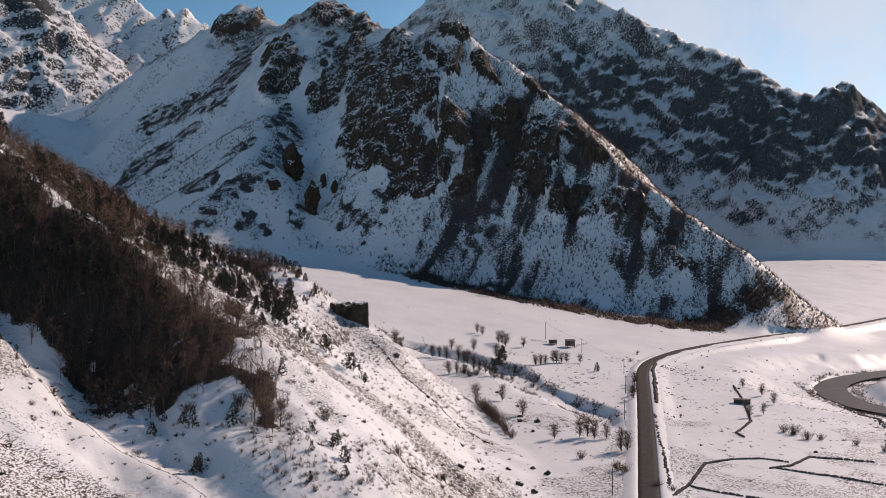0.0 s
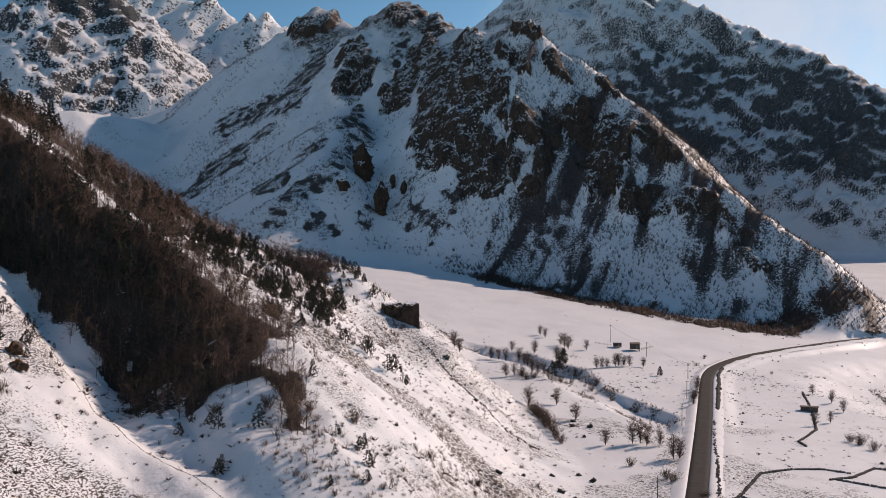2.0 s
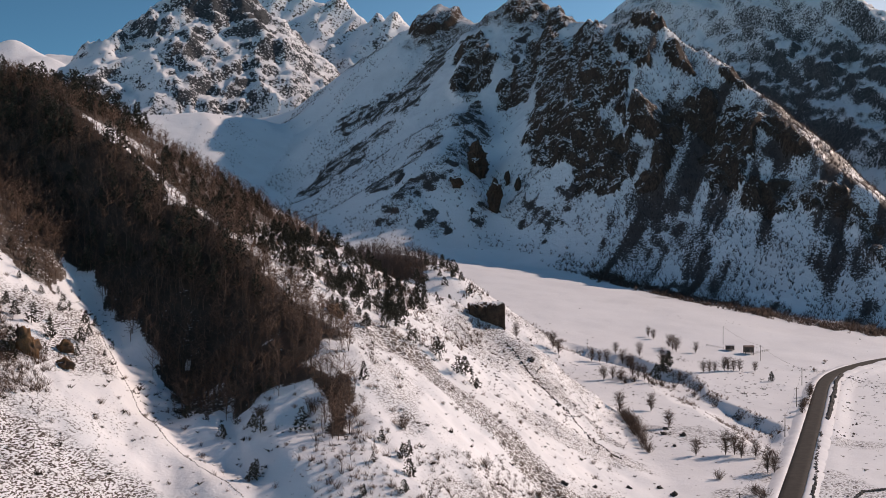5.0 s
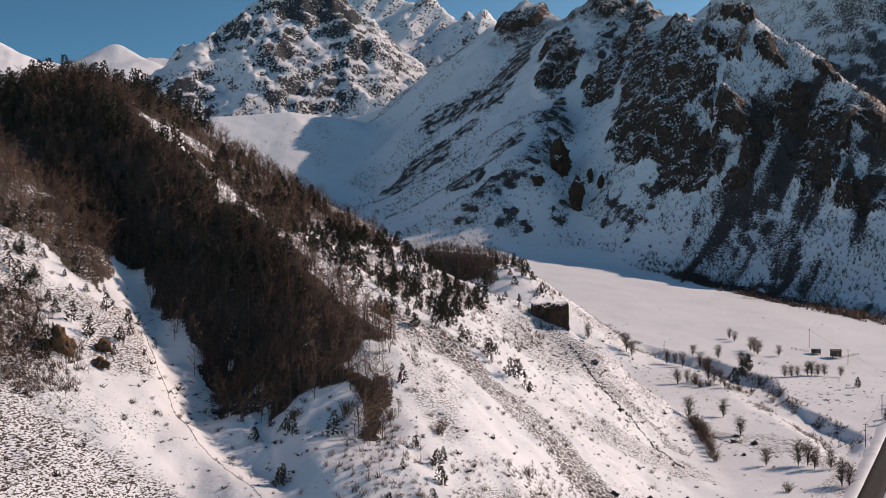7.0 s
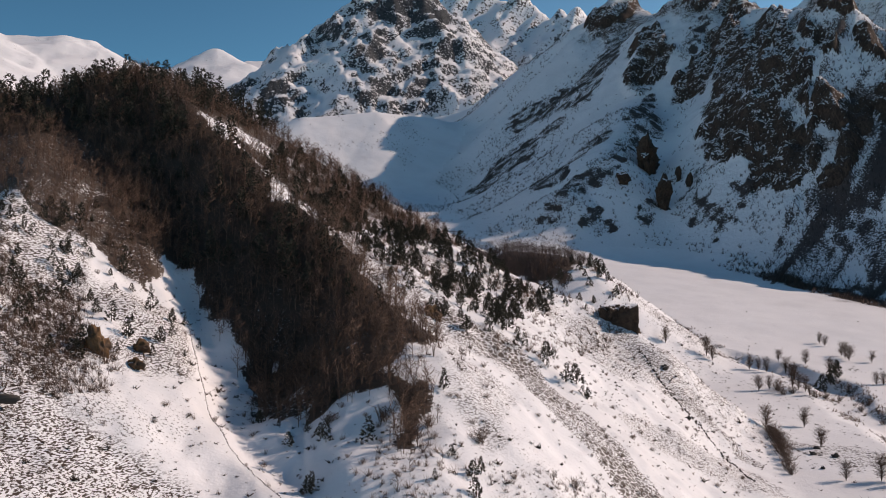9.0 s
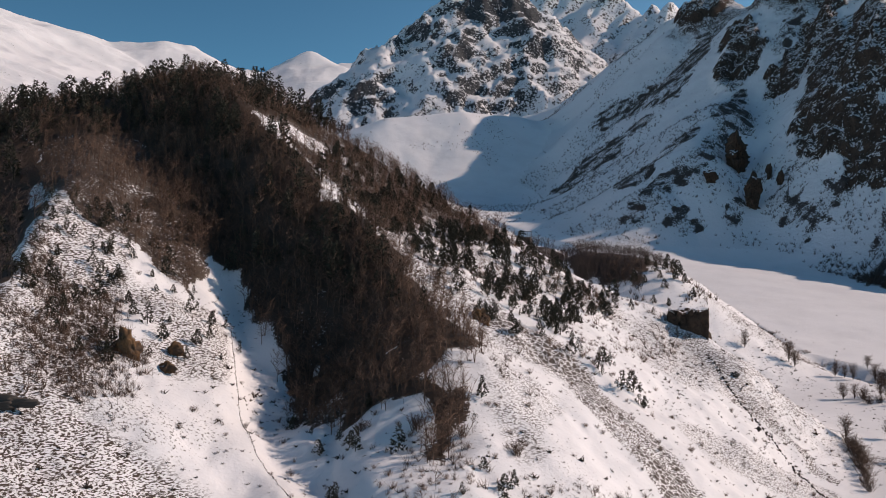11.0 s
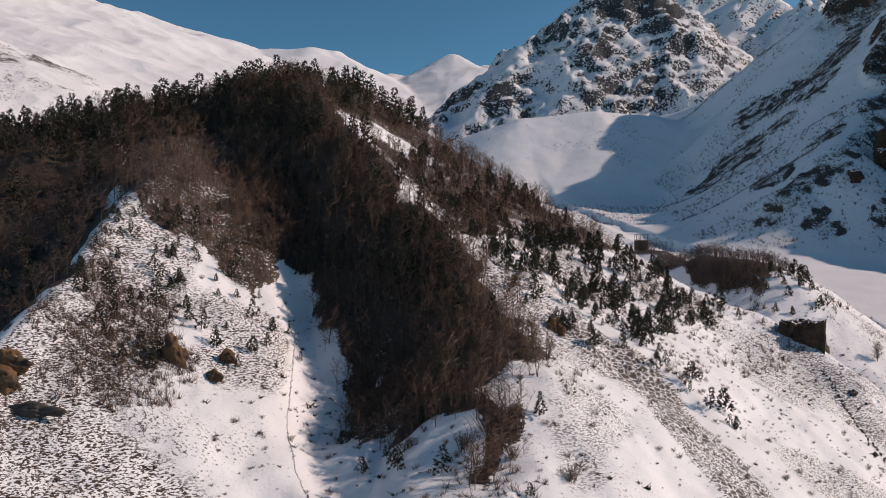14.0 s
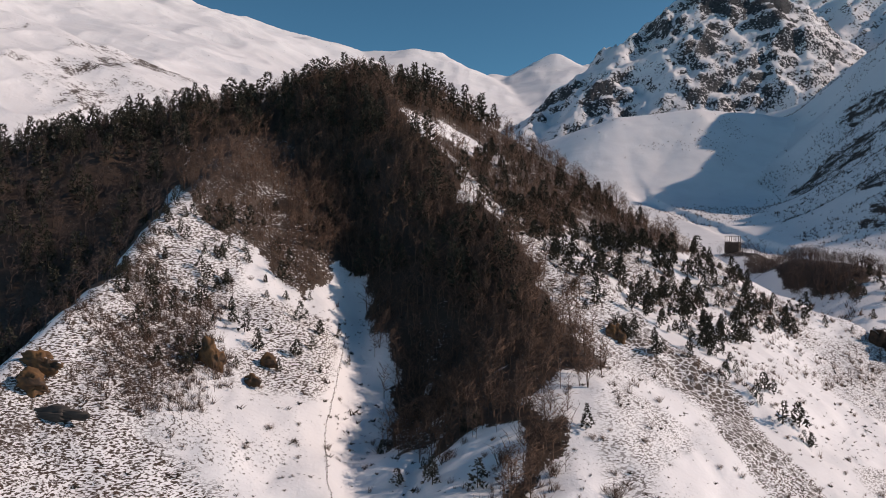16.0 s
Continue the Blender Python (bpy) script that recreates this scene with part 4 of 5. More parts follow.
def stand(make, places, group=""):
    """Copies of the made things at places (x, y, size), each on the ground and turned its own way."""
    xs, ys, sizes = (np.array(v, float) for v in zip(*places))
    zs = height(xs, ys)
    firsts = {}
    for i, (px, py, pz, sz) in enumerate(zip(xs, ys, zs, sizes)):
        k = i % len(make)
        m = Matrix.LocRotScale((px, py, pz - 0.05), Euler((0, 0, float(rng.random() * 6.283))), None)
        if k not in firsts:
            firsts[k] = make[k]()
            firsts[k].scale = (sz, sz, sz)
            firsts[k].matrix_basis = m @ Matrix.Diagonal((sz, sz, sz, 1))
            if group:
                tagged(firsts[k], group=group)
        else:
            ob = copy_thing(firsts[k], m)
            ob.scale = (sz, sz, sz)


def tree_maker(name, label, shapes, wood, crown_material, crown_label):
    def maker(k):
        trunk_mesh, crown_mesh = (mesh_from(n, *shapes[k][j], m) for j, (n, m) in enumerate((("trunk", wood), ("crown", crown_material))))

        def make():
            ob = thing(name, label, "tree")
            part("trunk", trunk_mesh, ob)
            part("crown", crown_mesh, ob, crown_label)
            return ob
        return make
    return [maker(k) for k in range(len(shapes))]


def shrub_maker(name, label, shapes, material):
    def maker(k):
        mesh = mesh_from(name, *shapes[k], material)
        return lambda: tagged(new(name, mesh), label, "shrub")
    return [maker(k) for k in range(len(shapes))]


def hill_pines(x, y):
    d, l, s, g = zones(x, y)
    z = height(x, y)
    below = (d > 6) & (s < -5) & (x > -150) & (x < -46) & (y > 318) & (z > 48)
    band = np.abs(beside([(-88, 338), (-66, 335), (-50, 338), (-36, 340), (-27, 333)], x, y)[0]) < 6
    row = (x < -24) & (x > -92) & (y > 322) & (y < 350) & band
    left = (g < -4) & (l > 2) & (x > -172) & (x < -108) & (y > 226) & (z < 90)
    return np.where(row, 0.6, np.where(below, (0.5 + 0.45 * step(-62, -80, x)) * step(-0.9, 0.1, rough(x, y, 18, 2, 43)) * (1 - 0.45 * step(-118, -145, x)) + 0.05, np.where((d < -2) & (g > -4) & (z > 7) & (z < 44) & (x > -100), 0.07, np.where(left, 0.26 + 0.4 * step(26, 14, l) * step(-0.3, 0.3, rough(x, y, 15, 2, 44)), 0))))


x, y = sown(-170, -10, 195, 440, 3.6, hill_pines)
order = rng.permutation(len(x))
pick, spare = order[:280], order[280:]
if len(spare):
    spread_out("young_pines", PINES_LIGHT, x[spare], y[spare], rng.uniform(2.0, 5.6, len(spare)), NEEDLES, "many young dark pines among snow patches", "pines")
stand(tree_maker("pine", "small dark green pine on the snowy hillside", PINES, BARK, NEEDLES, "dark green needled crown"), list(zip(x[pick], y[pick], np.where(y[pick] < 300, rng.uniform(1.3, 4.0, len(pick)), 2.0 + 4.6 * rng.random(len(pick)) ** 1.4))), "pines of the hillside")
far_pines = [(-96, 577, 5), (-90, 572, 5), (-86, 566, 4), (-82, 560, 5), (-92, 560, 4), (-78, 552, 4), (-84, 548, 4), (-74, 546, 4), (-70, 538, 4), (-88, 582, 6), (-80, 570, 5), (-93, 604, 7), (-88, 596, 6), (-84, 588, 7), (-80, 580, 6), (-76, 573, 5), (-70, 566, 5), (-97, 560, 6), (-62, 520, 5), (-58, 500, 5), (84, 565, 5), (31, 573, 9), (34, 580, 8), (27, 566, 8)]
stand(tree_maker("pine", "dark pine at the edge of the valley floor", PINES, BARK, NEEDLES, "dark green needled crown"), far_pines, "pines of the valley")


def spur_brush(x, y):
    d, l, s, g = zones(x, y)
    z = height(x, y)
    patch = rough(x, y, 16, 3, 58)
    return np.where((d > 5) & (s < -3) & (x > -130) & (x < -40 + 8 * patch) & (y > 322) & (z > 40), 0.75 * step(-0.35, 0.35, patch + 0.5 * step(-70, -95, x)), 0)


x, y = sown(-130, -30, 315, 440, 2.4, spur_brush)
spread_out("spur_brush", FUZZ, x, y, rng.uniform(1.0, 3.2, len(x)), TWIGS, "brown leafless brush between young pines on the spur", "brush", 0.1)


def hill_shrubs(x, y):
    d, l, s, g = zones(x, y)
    z = height(x, y)
    open_slope = (d > 2) & (x > -75) & (y > 262) & (z > 4)
    fan = (d < 2) & (g > -2) & (z < 40) & (z > 6)
    left = (g < -3) & (l > 2) & (z < 68)
    cliff = (x > -66) & (x < -38) & (y > 375) & (y < 418)
    fringe = (np.abs(beside(WOOD_EDGE, x, y)[0] - 2) < 9) & (z > 14) & (z < 60) & (x > -75)
    return np.where(cliff, 0.6, np.where(fringe, 0.42, np.where(fan, 0.30, np.where(open_slope, 0.20 + 0.25 * step(0.1, 0.6, rough(x, y, 30, 2, 53)), np.where(left, 0.26, 0)))))


x, y = sown(-150, 20, 190, 440, 4.4, hill_shrubs)
pick = rng.permutation(len(x))
near, rest = pick[:260], pick[260:]
stand(shrub_maker("shrub", "low leafless brown shrub standing in snow", SHRUBS, TWIGS), list(zip(x[near], y[near], rng.uniform(0.7, 2.2, len(near)))), "shrubs of the hillside")
if len(rest):
    spread_out("small_shrubs", FUZZ, x[rest], y[rest], rng.uniform(0.6, 2.0, len(rest)), TWIGS, "scattered low leafless shrubs on the hillside", "shrubs")


def saplings(x, y):
    e = beside(WOOD_EDGE, x, y)[0]
    g = beside(GULLY, x, y)[0]
    z = height(x, y)
    edge = step(16, 4, np.abs(e - 2)) * (z > 8) * (z < 62) * (x > -80)
    fan = (e < 2) * (g > 2) * (z > 8) * (z < 40) * 0.12
    return np.maximum(edge, fan) * step(0.0, 0.5, rough(x, y, 14, 2, 54)) * 0.7


x, y = sown(-100, 20, 190, 340, 2.4, saplings)
spread_out("saplings", FUZZ + WOOD_TREES[:1], x, y, rng.uniform(0.9, 2.8, len(x)), DARK_TWIGS, "loose leafless saplings along the wood's lower edge", "saplings")
x, y = sown(-74, -36, 376, 424, 2.4, lambda x, y: 0.85 * step(-0.5, 0.2, rough(x, y, 12, 2, 50)))
spread_out("cliff_thicket", FUZZ + WOOD_TREES[:1], x, y, rng.uniform(1.2, 3.6, len(x)), TWIGS, "leafless thicket below the rock outcrop", "shrubs")

x, y = sown(-112, -62, 528, 592, 2.4, lambda x, y: 0.8 * step(-0.2, 0.4, rough(x, y, 14, 2, 49)))
spread_out("knoll_brush", STREAKS + SCRUB, x, y, rng.uniform(1.4, 4.0, len(x)), DARK_TWIGS, "brown leafless brush on the knoll's open flank", "brush", 0.1)
x, y = sown(-40, 12, 224, 294, 1.5, lambda x, y: 0.8 * step(15, 6, np.abs(beside([(-26, 236), (-18, 250), (-11, 265), (-3, 277), (4, 288)], x, y)[0] + 5 * rough(x, y, 9, 2, 45))) * step(-0.4, 0.3, rough(x, y, 7, 2, 46)))
spread_out("brow_brush", FUZZ, x, y, rng.uniform(0.6, 2.2, len(x)), DARK_TWIGS, "dark leafless brush along the slope's lower brow", "brush", 0.1)
stream_trees = [(-44, 559, 8), (-26, 570, 9), (-23, 568, 7), (-6, 573, 7), (-2, 574, 6), (2, 571, 7), (5, 603, 6), (9, 597, 8), (12, 592, 7), (14, 586, 8), (18, 604, 7), (3, 526, 7), (7, 530, 6), (11, 527, 6), (16, 541, 8), (19, 537, 7),
                (22, 535, 7), (24, 528, 5), (30, 586, 8), (33, 582, 7), (36, 632, 8), (38, 628, 8), (34, 637, 7), (25, 659, 6), (22, 665, 6), (39, 564, 5), (48, 528, 4)]
field_trees = [(49, 632, 6), (51, 572, 6), (54, 574, 6), (57, 578, 5), (62, 584, 7), (64, 585, 7), (67, 587, 6), (70, 588, 6), (78, 590, 5), (14, 439, 8), (26, 456, 7), (33, 430, 7), (42, 391, 6), (52, 394, 8), (55, 395, 8), (57, 391, 7), (62, 393, 6),
               (64, 373, 8), (66, 371, 7), (156, 540, 5), (158, 514, 6), (157, 492, 6), (134, 454, 6), (143, 463, 5), (88, 480, 6), (90, 492, 5), (96, 520, 6), (98, 530, 6)]
valley_trees = [(px, py, 1.15 * tall) for px, py, tall in stream_trees + field_trees]
stand(tree_maker("bare_tree", "leafless grey-brown tree on the snowy valley floor", TREES, BARK, DARK_TWIGS, "fine bare twigs"), valley_trees, "bare trees of the valley")
field_bushes = [(16, 436, 5), (17, 432, 5.5), (18, 429, 5), (19, 425, 6), (20, 421, 5.5), (21, 417, 5), (22, 412, 5), (23, 408, 4.5), (24, 402, 4.5), (25, 396, 4), (26, 391, 3.5), (19, 430, 5), (22, 421, 5), (48, 361, 3.5), (58, 343, 4), (60, 339, 4), (141, 417, 5), (143, 408, 4.5), (139, 422, 4), (140, 416, 2), (149, 409, 3),
          (160, 402, 3), (168, 394, 3), (176, 390, 3.5), (184, 402, 3), (193, 420, 3)]
bank_bushes = [(13, 524, 4), (11, 530, 4.5), (17, 528, 4), (26, 528, 4), (30, 535, 4), (36, 540, 3), (45, 520, 3), (53, 498, 2.5), (62, 478, 2.5), (110, 610, 2.5),
          (92, 500, 4), (94, 510, 3.5), (66, 320, 3), (70, 316, 2.5), (150, 600, 2), (120, 640, 2), (20, 280, 3), (0, 285, 2.5), (-12, 276, 3), (-30, 262, 3.5), (-40, 258, 3), (-48, 262, 4.5), (-63, 254, 3.4), (-50, 256, 4)]
stand(shrub_maker("bush", "dense dark leafless bush rising from snow", [shrub_shape(1.0, 34, shape_rng, 5, 0.9) for _ in range(3)], DARK_TWIGS), field_bushes + bank_bushes, "bushes of the valley")


def grass_places(x, y):
    z, k = land(x, y)
    return np.where(k == 1, 0.26 + 0.6 * step(-0.1, 0.6, rough(x, y, 24, 3, 37)), 0.06 + 0.45 * step(0.15, 0.7, rough(x, y, 24, 3, 38)))


x, y = sown(-130, 215, 190, 620, 2.0, grass_places)
spread_out("dead_grass", TUFTS, x, y, rng.gamma(2.0, 0.24, len(x)) + 0.16, GRASS, "brown grass tufts poking through thin snow", "grass", 0.05)

# ---------------------------------------------------------------- rocks
def lump_shape(r, uneven=0.28, rounds=1):
    """A broken boulder about one metre across: planes cut off a rough ball."""
    bm = bmesh.new()
    bmesh.ops.create_icosphere(bm, subdivisions=rounds + 1, radius=0.5)
    off = Vector(r.random(3) * 50)
    cuts = [(Vector(r.normal(0, 1, 3)).normalized(), 0.30 + 0.14 * float(r.random())) for _ in range(11)]
    for v in bm.verts:
        p = v.co * (1 + uneven * noise.noise(v.co * 2.2 + off))
        for way, far in cuts:
            over = p.dot(way) - far
            if over > 0:
                p = p - way * over
        v.co = p * (1.12 + 0.16 * noise.noise(v.co * 6 + off))
    bmesh.ops.triangulate(bm, faces=bm.faces)
    corners, tris = np.array([v.co[:] for v in bm.verts]), np.array([[v.index for v in f.verts] for f in bm.faces])
    bm.free()
    return corners, tris


PEBBLES = [lump_shape(shape_rng, 0.3, 0) for _ in range(4)]


def broken(corners, k):
    """Cracks and steps knocked into a smooth lump."""
    out = corners.copy()
    for i, p in enumerate(corners):
        q = Vector(p) * 3.0 + Vector((7.0 * k, 0, 0))
        out[i] = p * (1 + 0.28 * noise.cell(q * 1.1) - 0.35 * abs(noise.noise(Vector((q.x * 1.5, q.y * 1.5, q.z * 0.8)))) + 0.12 * noise.noise(q * 4))
    return out


BIG_LUMPS = [(broken(c, k), t) for k, (c, t) in enumerate(lump_shape(shape_rng, 0.5, 3) for _ in range(4))]


def snow_on(corners, tris, lift, least=0.62):
    """Snow lying on the parts of a rock that face up, thickest away from its rim."""
    a, b, c = (corners[tris[:, k]] for k in range(3))
    n = np.cross(b - a, c - a)
    up = n[:, 2] / np.maximum(np.linalg.norm(n, axis=1), 1e-9) > least
    up &= (a[:, 2] + b[:, 2] + c[:, 2]) / 3 > corners[:, 2].min() + 0.45 * np.ptp(corners[:, 2])
    lid = tris[up]
    # the largest patch alone
    patch = np.arange(len(corners))
    for _ in range(60):
        low = patch[lid].min(1)
        before = patch.copy()
        for k in range(3):
            np.minimum.at(patch, lid[:, k], low)
        if (before == patch).all():
            break
    names, count = np.unique(patch[lid[:, 0]], return_counts=True)
    lid = lid[patch[lid[:, 0]] == names[count.argmax()]]
    around = np.bincount(tris.ravel(), minlength=len(corners))
    inner = np.bincount(lid.ravel(), minlength=len(corners)) == around
    used, faces = np.unique(lid, return_inverse=True)
    return corners[used] + np.column_stack([np.zeros((len(used), 2)), np.where(inner[used], lift, 0.03)]), faces.reshape(-1, 3)


def boulder(x, y, wide, deep, tall, turn, material, label, k=0, cap=False, name="boulder"):
    z = float(height(x, y)[0])
    ob = thing(name, label, "rock", at=(x, y, z))
    ob.rotation_euler = (0, 0, radians(turn))
    c, t = BIG_LUMPS[k % 4]
    c = c * [wide, deep, tall] + [0, 0, tall * 0.06]
    part("rock", mesh_from("rock", c, t, material), ob)
    if cap:
        part("snow_cap", mesh_from("snow_cap", *snow_on(c, t, 0.03 * tall, 0.8), WHITE, True), ob, "thin snow lying on the rock")
    return ob


boulder(-64, 317, 5.0, 4.5, 5.5, 20, OCHRE, "ochre boulder with a snow cap on the open slope", 0, True)
boulder(-113, 237, 5.0, 4.5, 9.0, 60, OCHRE, "tall ochre rock standing out of the terraced slope", 1, True)
boulder(-112, 251, 6.0, 4.0, 4.0, 30, OCHRE, "brown rock ledge among young pines", 2, True)
boulder(-107, 243, 4.5, 3.5, 2.8, 10, OCHRE, "low brown rock half buried in snow", 3, True)
boulder(-119, 203, 8.0, 5.0, 5.0, 40, OCHRE, "long ochre rock ledge across the terraces", 1, True)
boulder(-115, 198, 9.0, 5.0, 5.0, 35, OCHRE, "long ochre rock ledge across the terraces", 2, True)
boulder(-108, 199, 11.0, 3.5, 2.8, 35, STONE, "low dark rock band lying in terraced snow", 3, True)
for x, y, w, k, turn in ((32, 427, 2.3, 0, 10), (31, 418, 2.4, 1, 70), (38, 418, 2.8, 2, 30), (32, 448, 1.8, 3, 50), (35, 402, 1.9, 0, 80), (23, 315, 2.2, 1, 25), (34, 338, 2.6, 2, 65), (27, 311, 2.0, 3, 15), (30, 344, 2.0, 0, 45), (21, 334, 1.7, 1, 5),
                     (12, 318, 1.8, 2, 75), (5, 300, 2.0, 1, 20), (-6, 392, 2.2, 2, 40), (-19, 420, 2.6, 3, 55)):
    boulder(x, y, w, w * 0.8, w * 0.75, turn, STONE, "dark boulder lying on the snow", k, True)


def rock_tower(x, y, wide, deep, tall, turn, k, label):
    z = float(height(x, y)[0])
    ob = thing("rock_tower", label, "rock", at=(x, y, z))
    ob.rotation_euler = (0, 0, radians(turn))
    c, t = lump_shape(np.random.default_rng(60 + k), 0.4, 4)
    c = c * [wide, deep, tall]
    for i, p in enumerate(c):
        q = Vector((p[0] * 0.22, p[1] * 0.22, p[2] * 0.09 + 7 * k))
        f = 1 + 0.3 * noise.noise(q * 0.6) - 0.55 * abs(noise.noise(Vector((q.x * 1.6, q.y * 1.6, q.z * 0.9)))) + 0.2 * noise.cell(q * 1.7) - 0.35 * abs(noise.noise(q * 4.2)) + 0.16 * noise.noise(q * 9)
        c[i] = (p[0] * f, p[1] * f, p[2] * (0.9 + 0.2 * noise.noise(q * 1.4)))
    c[:, 2] += tall * 0.2
    part("rock", mesh_from("rock", c, t, CRAG), ob)
    part("snow_cap", mesh_from("snow_cap", *snow_on(c, t, 0.02 * tall, 0.55), WHITE, True), ob, "snow lying on the rock's top")


rock_tower(-150, 1040, 26, 24, 46, 20, 0, "dark rock tower with a snow cap on the mountain side")
rock_tower(-124, 985, 17, 16, 42, 50, 1, "dark rock pillar below the larger tower")
rock_tower(-117, 1022, 6, 6, 18, 10, 2, "slender dark rock spire in the snow slope")
rock_tower(-105, 1008, 7, 7, 16, 70, 3, "short dark rock spire in the snow slope")
rock_tower(-160, 985, 13, 12, 16, 35, 4, "low broken rock rib below the tower")


def outcrop():
    """The square-cut brown cliff that ends the spur above the valley."""
    ob = thing("rock_outcrop", "dark brown square-cut cliff with snow on its flat top", "rock", at=(-40, 440, 30.5))
    ob.rotation_euler = (0, 0, radians(15))
    n = 26
    corners, tris = [], []

    def face(f):
        base = len(corners)
        for i in range(n + 1):
            for j in range(n + 1):
                corners.append(f(i / n, j / n))
        for i in range(n):
            for j in range(n):
                a = base + i * (n + 1) + j
                tris.extend(((a, a + n + 1, a + n + 2), (a, a + n + 2, a + 1)))
    w, d, lo, hi = 6.8, 8.0, -14.0, 17.8
    face(lambda u, v: (-w + 2 * w * u, -d, lo + (hi - lo) * v))
    face(lambda u, v: (w, -d + 2 * d * u, lo + (hi - lo) * v))
    face(lambda u, v: (w - 2 * w * u, d, lo + (hi - lo) * v))
    face(lambda u, v: (-w, d - 2 * d * u, lo + (hi - lo) * v))
    face(lambda u, v: (-w + 2 * w * u, -d + 2 * d * v, hi))
    c = np.array(corners, float)
    for i, p in enumerate(c):
        q = Vector(p * 0.22)
        crack = noise.noise(Vector((p[0] * 0.5, p[1] * 0.5, p[2] * 0.15)))
        block = noise.cell(Vector((p[0] * 0.3 + 0.4 * crack, p[1] * 0.3 + 0.4 * crack, p[2] * 0.22 + 0.5 * crack)))
        push = 1 + 0.09 * noise.noise(q) + 0.08 * crack + 0.10 * block - 0.05 * max(0.0, (p[2] - hi + 7) / 7) * (0.5 + noise.noise(q * 0.7)) + (0.10 if p[2] < hi - 9 + 2 * crack else 0.0)
        c[i, 0], c[i, 1] = p[0] * push, p[1] * push
        c[i, 2] = p[2] + 1.6 * noise.noise(q * 1.3 + Vector((9, 0, 0))) + 0.8 * block * (p[2] > hi - 0.1)
    t = np.array(tris)
    top = np.arange(len(c)) >= len(c) - (n + 1) ** 2
    part("rock_face", mesh_from("rock_face", c, t, CRAG), ob)
    part("snow_cap", mesh_from("snow_cap", c * [0.96, 0.96, 1] + [0, 0, 0.1], t[top[t].all(1)], WHITE, True), ob, "smooth snow on the flat top")


outcrop()

# ---------------------------------------------------------------- road, river, walls
def rounded(line, times=2):
    line = [np.array(p, float) for p in line]
    for _ in range(times):
        line = [line[0]] + [q for a, b in zip(line, line[1:]) for q in (a * 0.75 + b * 0.25, a * 0.25 + b * 0.75)] + [line[-1]]
    return line


def even(line, gap):
    p = np.array(line)
    run = np.concatenate([[0], np.cumsum(np.hypot(*np.diff(p, axis=0).T))])
    s = np.arange(0, run[-1], gap)
    return np.stack([np.interp(s, run, p[:, 0]), np.interp(s, run, p[:, 1])], 1)


def ribbon(name, line, offsets, z_of, material, label, category):
    """A strip along a line: offsets are (across, up) from its middle."""
    p = even(line, 2.5)
    t = np.gradient(p, axis=0)
    t /= np.hypot(*t.T)[:, None]
    side = np.stack([-t[:, 1], t[:, 0]], 1)
    z = z_of(p)
    rows = [np.column_stack([p + side * a, z + b]) for a, b in offsets]
    m, k = len(p), len(offsets)
    corners = np.stack(rows, 1).reshape(-1, 3)
    i, j = np.meshgrid(np.arange(m - 1), np.arange(k - 1), indexing="ij")
    a = (i * k + j).ravel()
    tris = np.concatenate([np.stack([a, a + 1, a + k + 1], 1), np.stack([a, a + k + 1, a + k], 1)])
    return tagged(new(name, mesh_from(name, corners, tris[:, ::-1], material)), label, category, kind="structure")


def on_road(p):
    return road_height(beside(ROAD, p[:, 0], p[:, 1])[1])


ribbon("road", rounded(ROAD), [(-3.4, -1.0), (-3.2, 0.0), (-1.6, 0.05), (0, 0.08), (1.6, 0.05), (3.2, 0.0), (3.4, -1.0)], on_road, ASPHALT, "wet dark asphalt road cleared of snow", "road")
for side in (-1, 1):
    line = even(rounded(ROAD), 2.5)
    push = 0.35 * rough(line[:, 0], line[:, 1], 7, 2, 17)
    ribbon("snow_bank", rounded(ROAD), [(side * a, b) for a, b in ((3.1, -0.6), (3.35, 0.05), (3.9, 0.28), (4.7, 0.32), (6.0, 0.02), (8.0, -0.9))][::side], lambda p: on_road(p) + push[:len(p)], WHITE, "ploughed snow bank along the road", "snow bank")
ribbon("river", rounded(RIVER), [(-9, 0.0), (-4, 0.02), (0, 0.0), (4, 0.02), (9, 0.0)], lambda p: np.full(len(p), -10.7), WATER, "dark shallow river between snowy banks", "river")


def stone_row(name, line, gap, wide, tall, label, category="wall", kind="", lift=0.2):
    """A low ruined wall of stones along a line."""
    p = even(line, gap)
    n = len(p) * 2
    q = np.repeat(p, 2, 0) + rng.normal(0, wide * 0.4, (n, 2))
    ob = spread_out(name, PEBBLES, q[:, 0], q[:, 1], rng.uniform(0.5, 1.0, n) * tall, STONE, label, category, -lift * tall)
    if not kind:
        del ob["kind"]
    return ob


for line in ([(67, 306), (77, 325), (90, 356), (103, 366), (114, 369), (122, 365)], [(77, 325), (85, 318), (97, 311)], [(112, 354), (121, 360), (133, 376), (144, 375), (155, 373)], [(114, 355), (125, 347), (144, 336)],
             [(152, 543), (144, 498), (132, 444), (117, 414), (118, 406)], [(60, 330), (62, 300), (30, 296)]):
    stone_row("field_wall", line, 0.8, 0.4, 1.1, "low ruined drystone wall half buried in snow")
stone_row("hill_wall", [(-123, 285), (-107, 267), (-92, 250), (-78, 238), (-65, 230), (-50, 220)], 0.7, 0.26, 0.32, "ruined drystone wall running down the slope")
stone_row("hill_wall", [(-29, 424), (-8, 400), (6, 385), (18, 366)], 1.6, 0.7, 0.9, "line of stones along the foot of the slope")
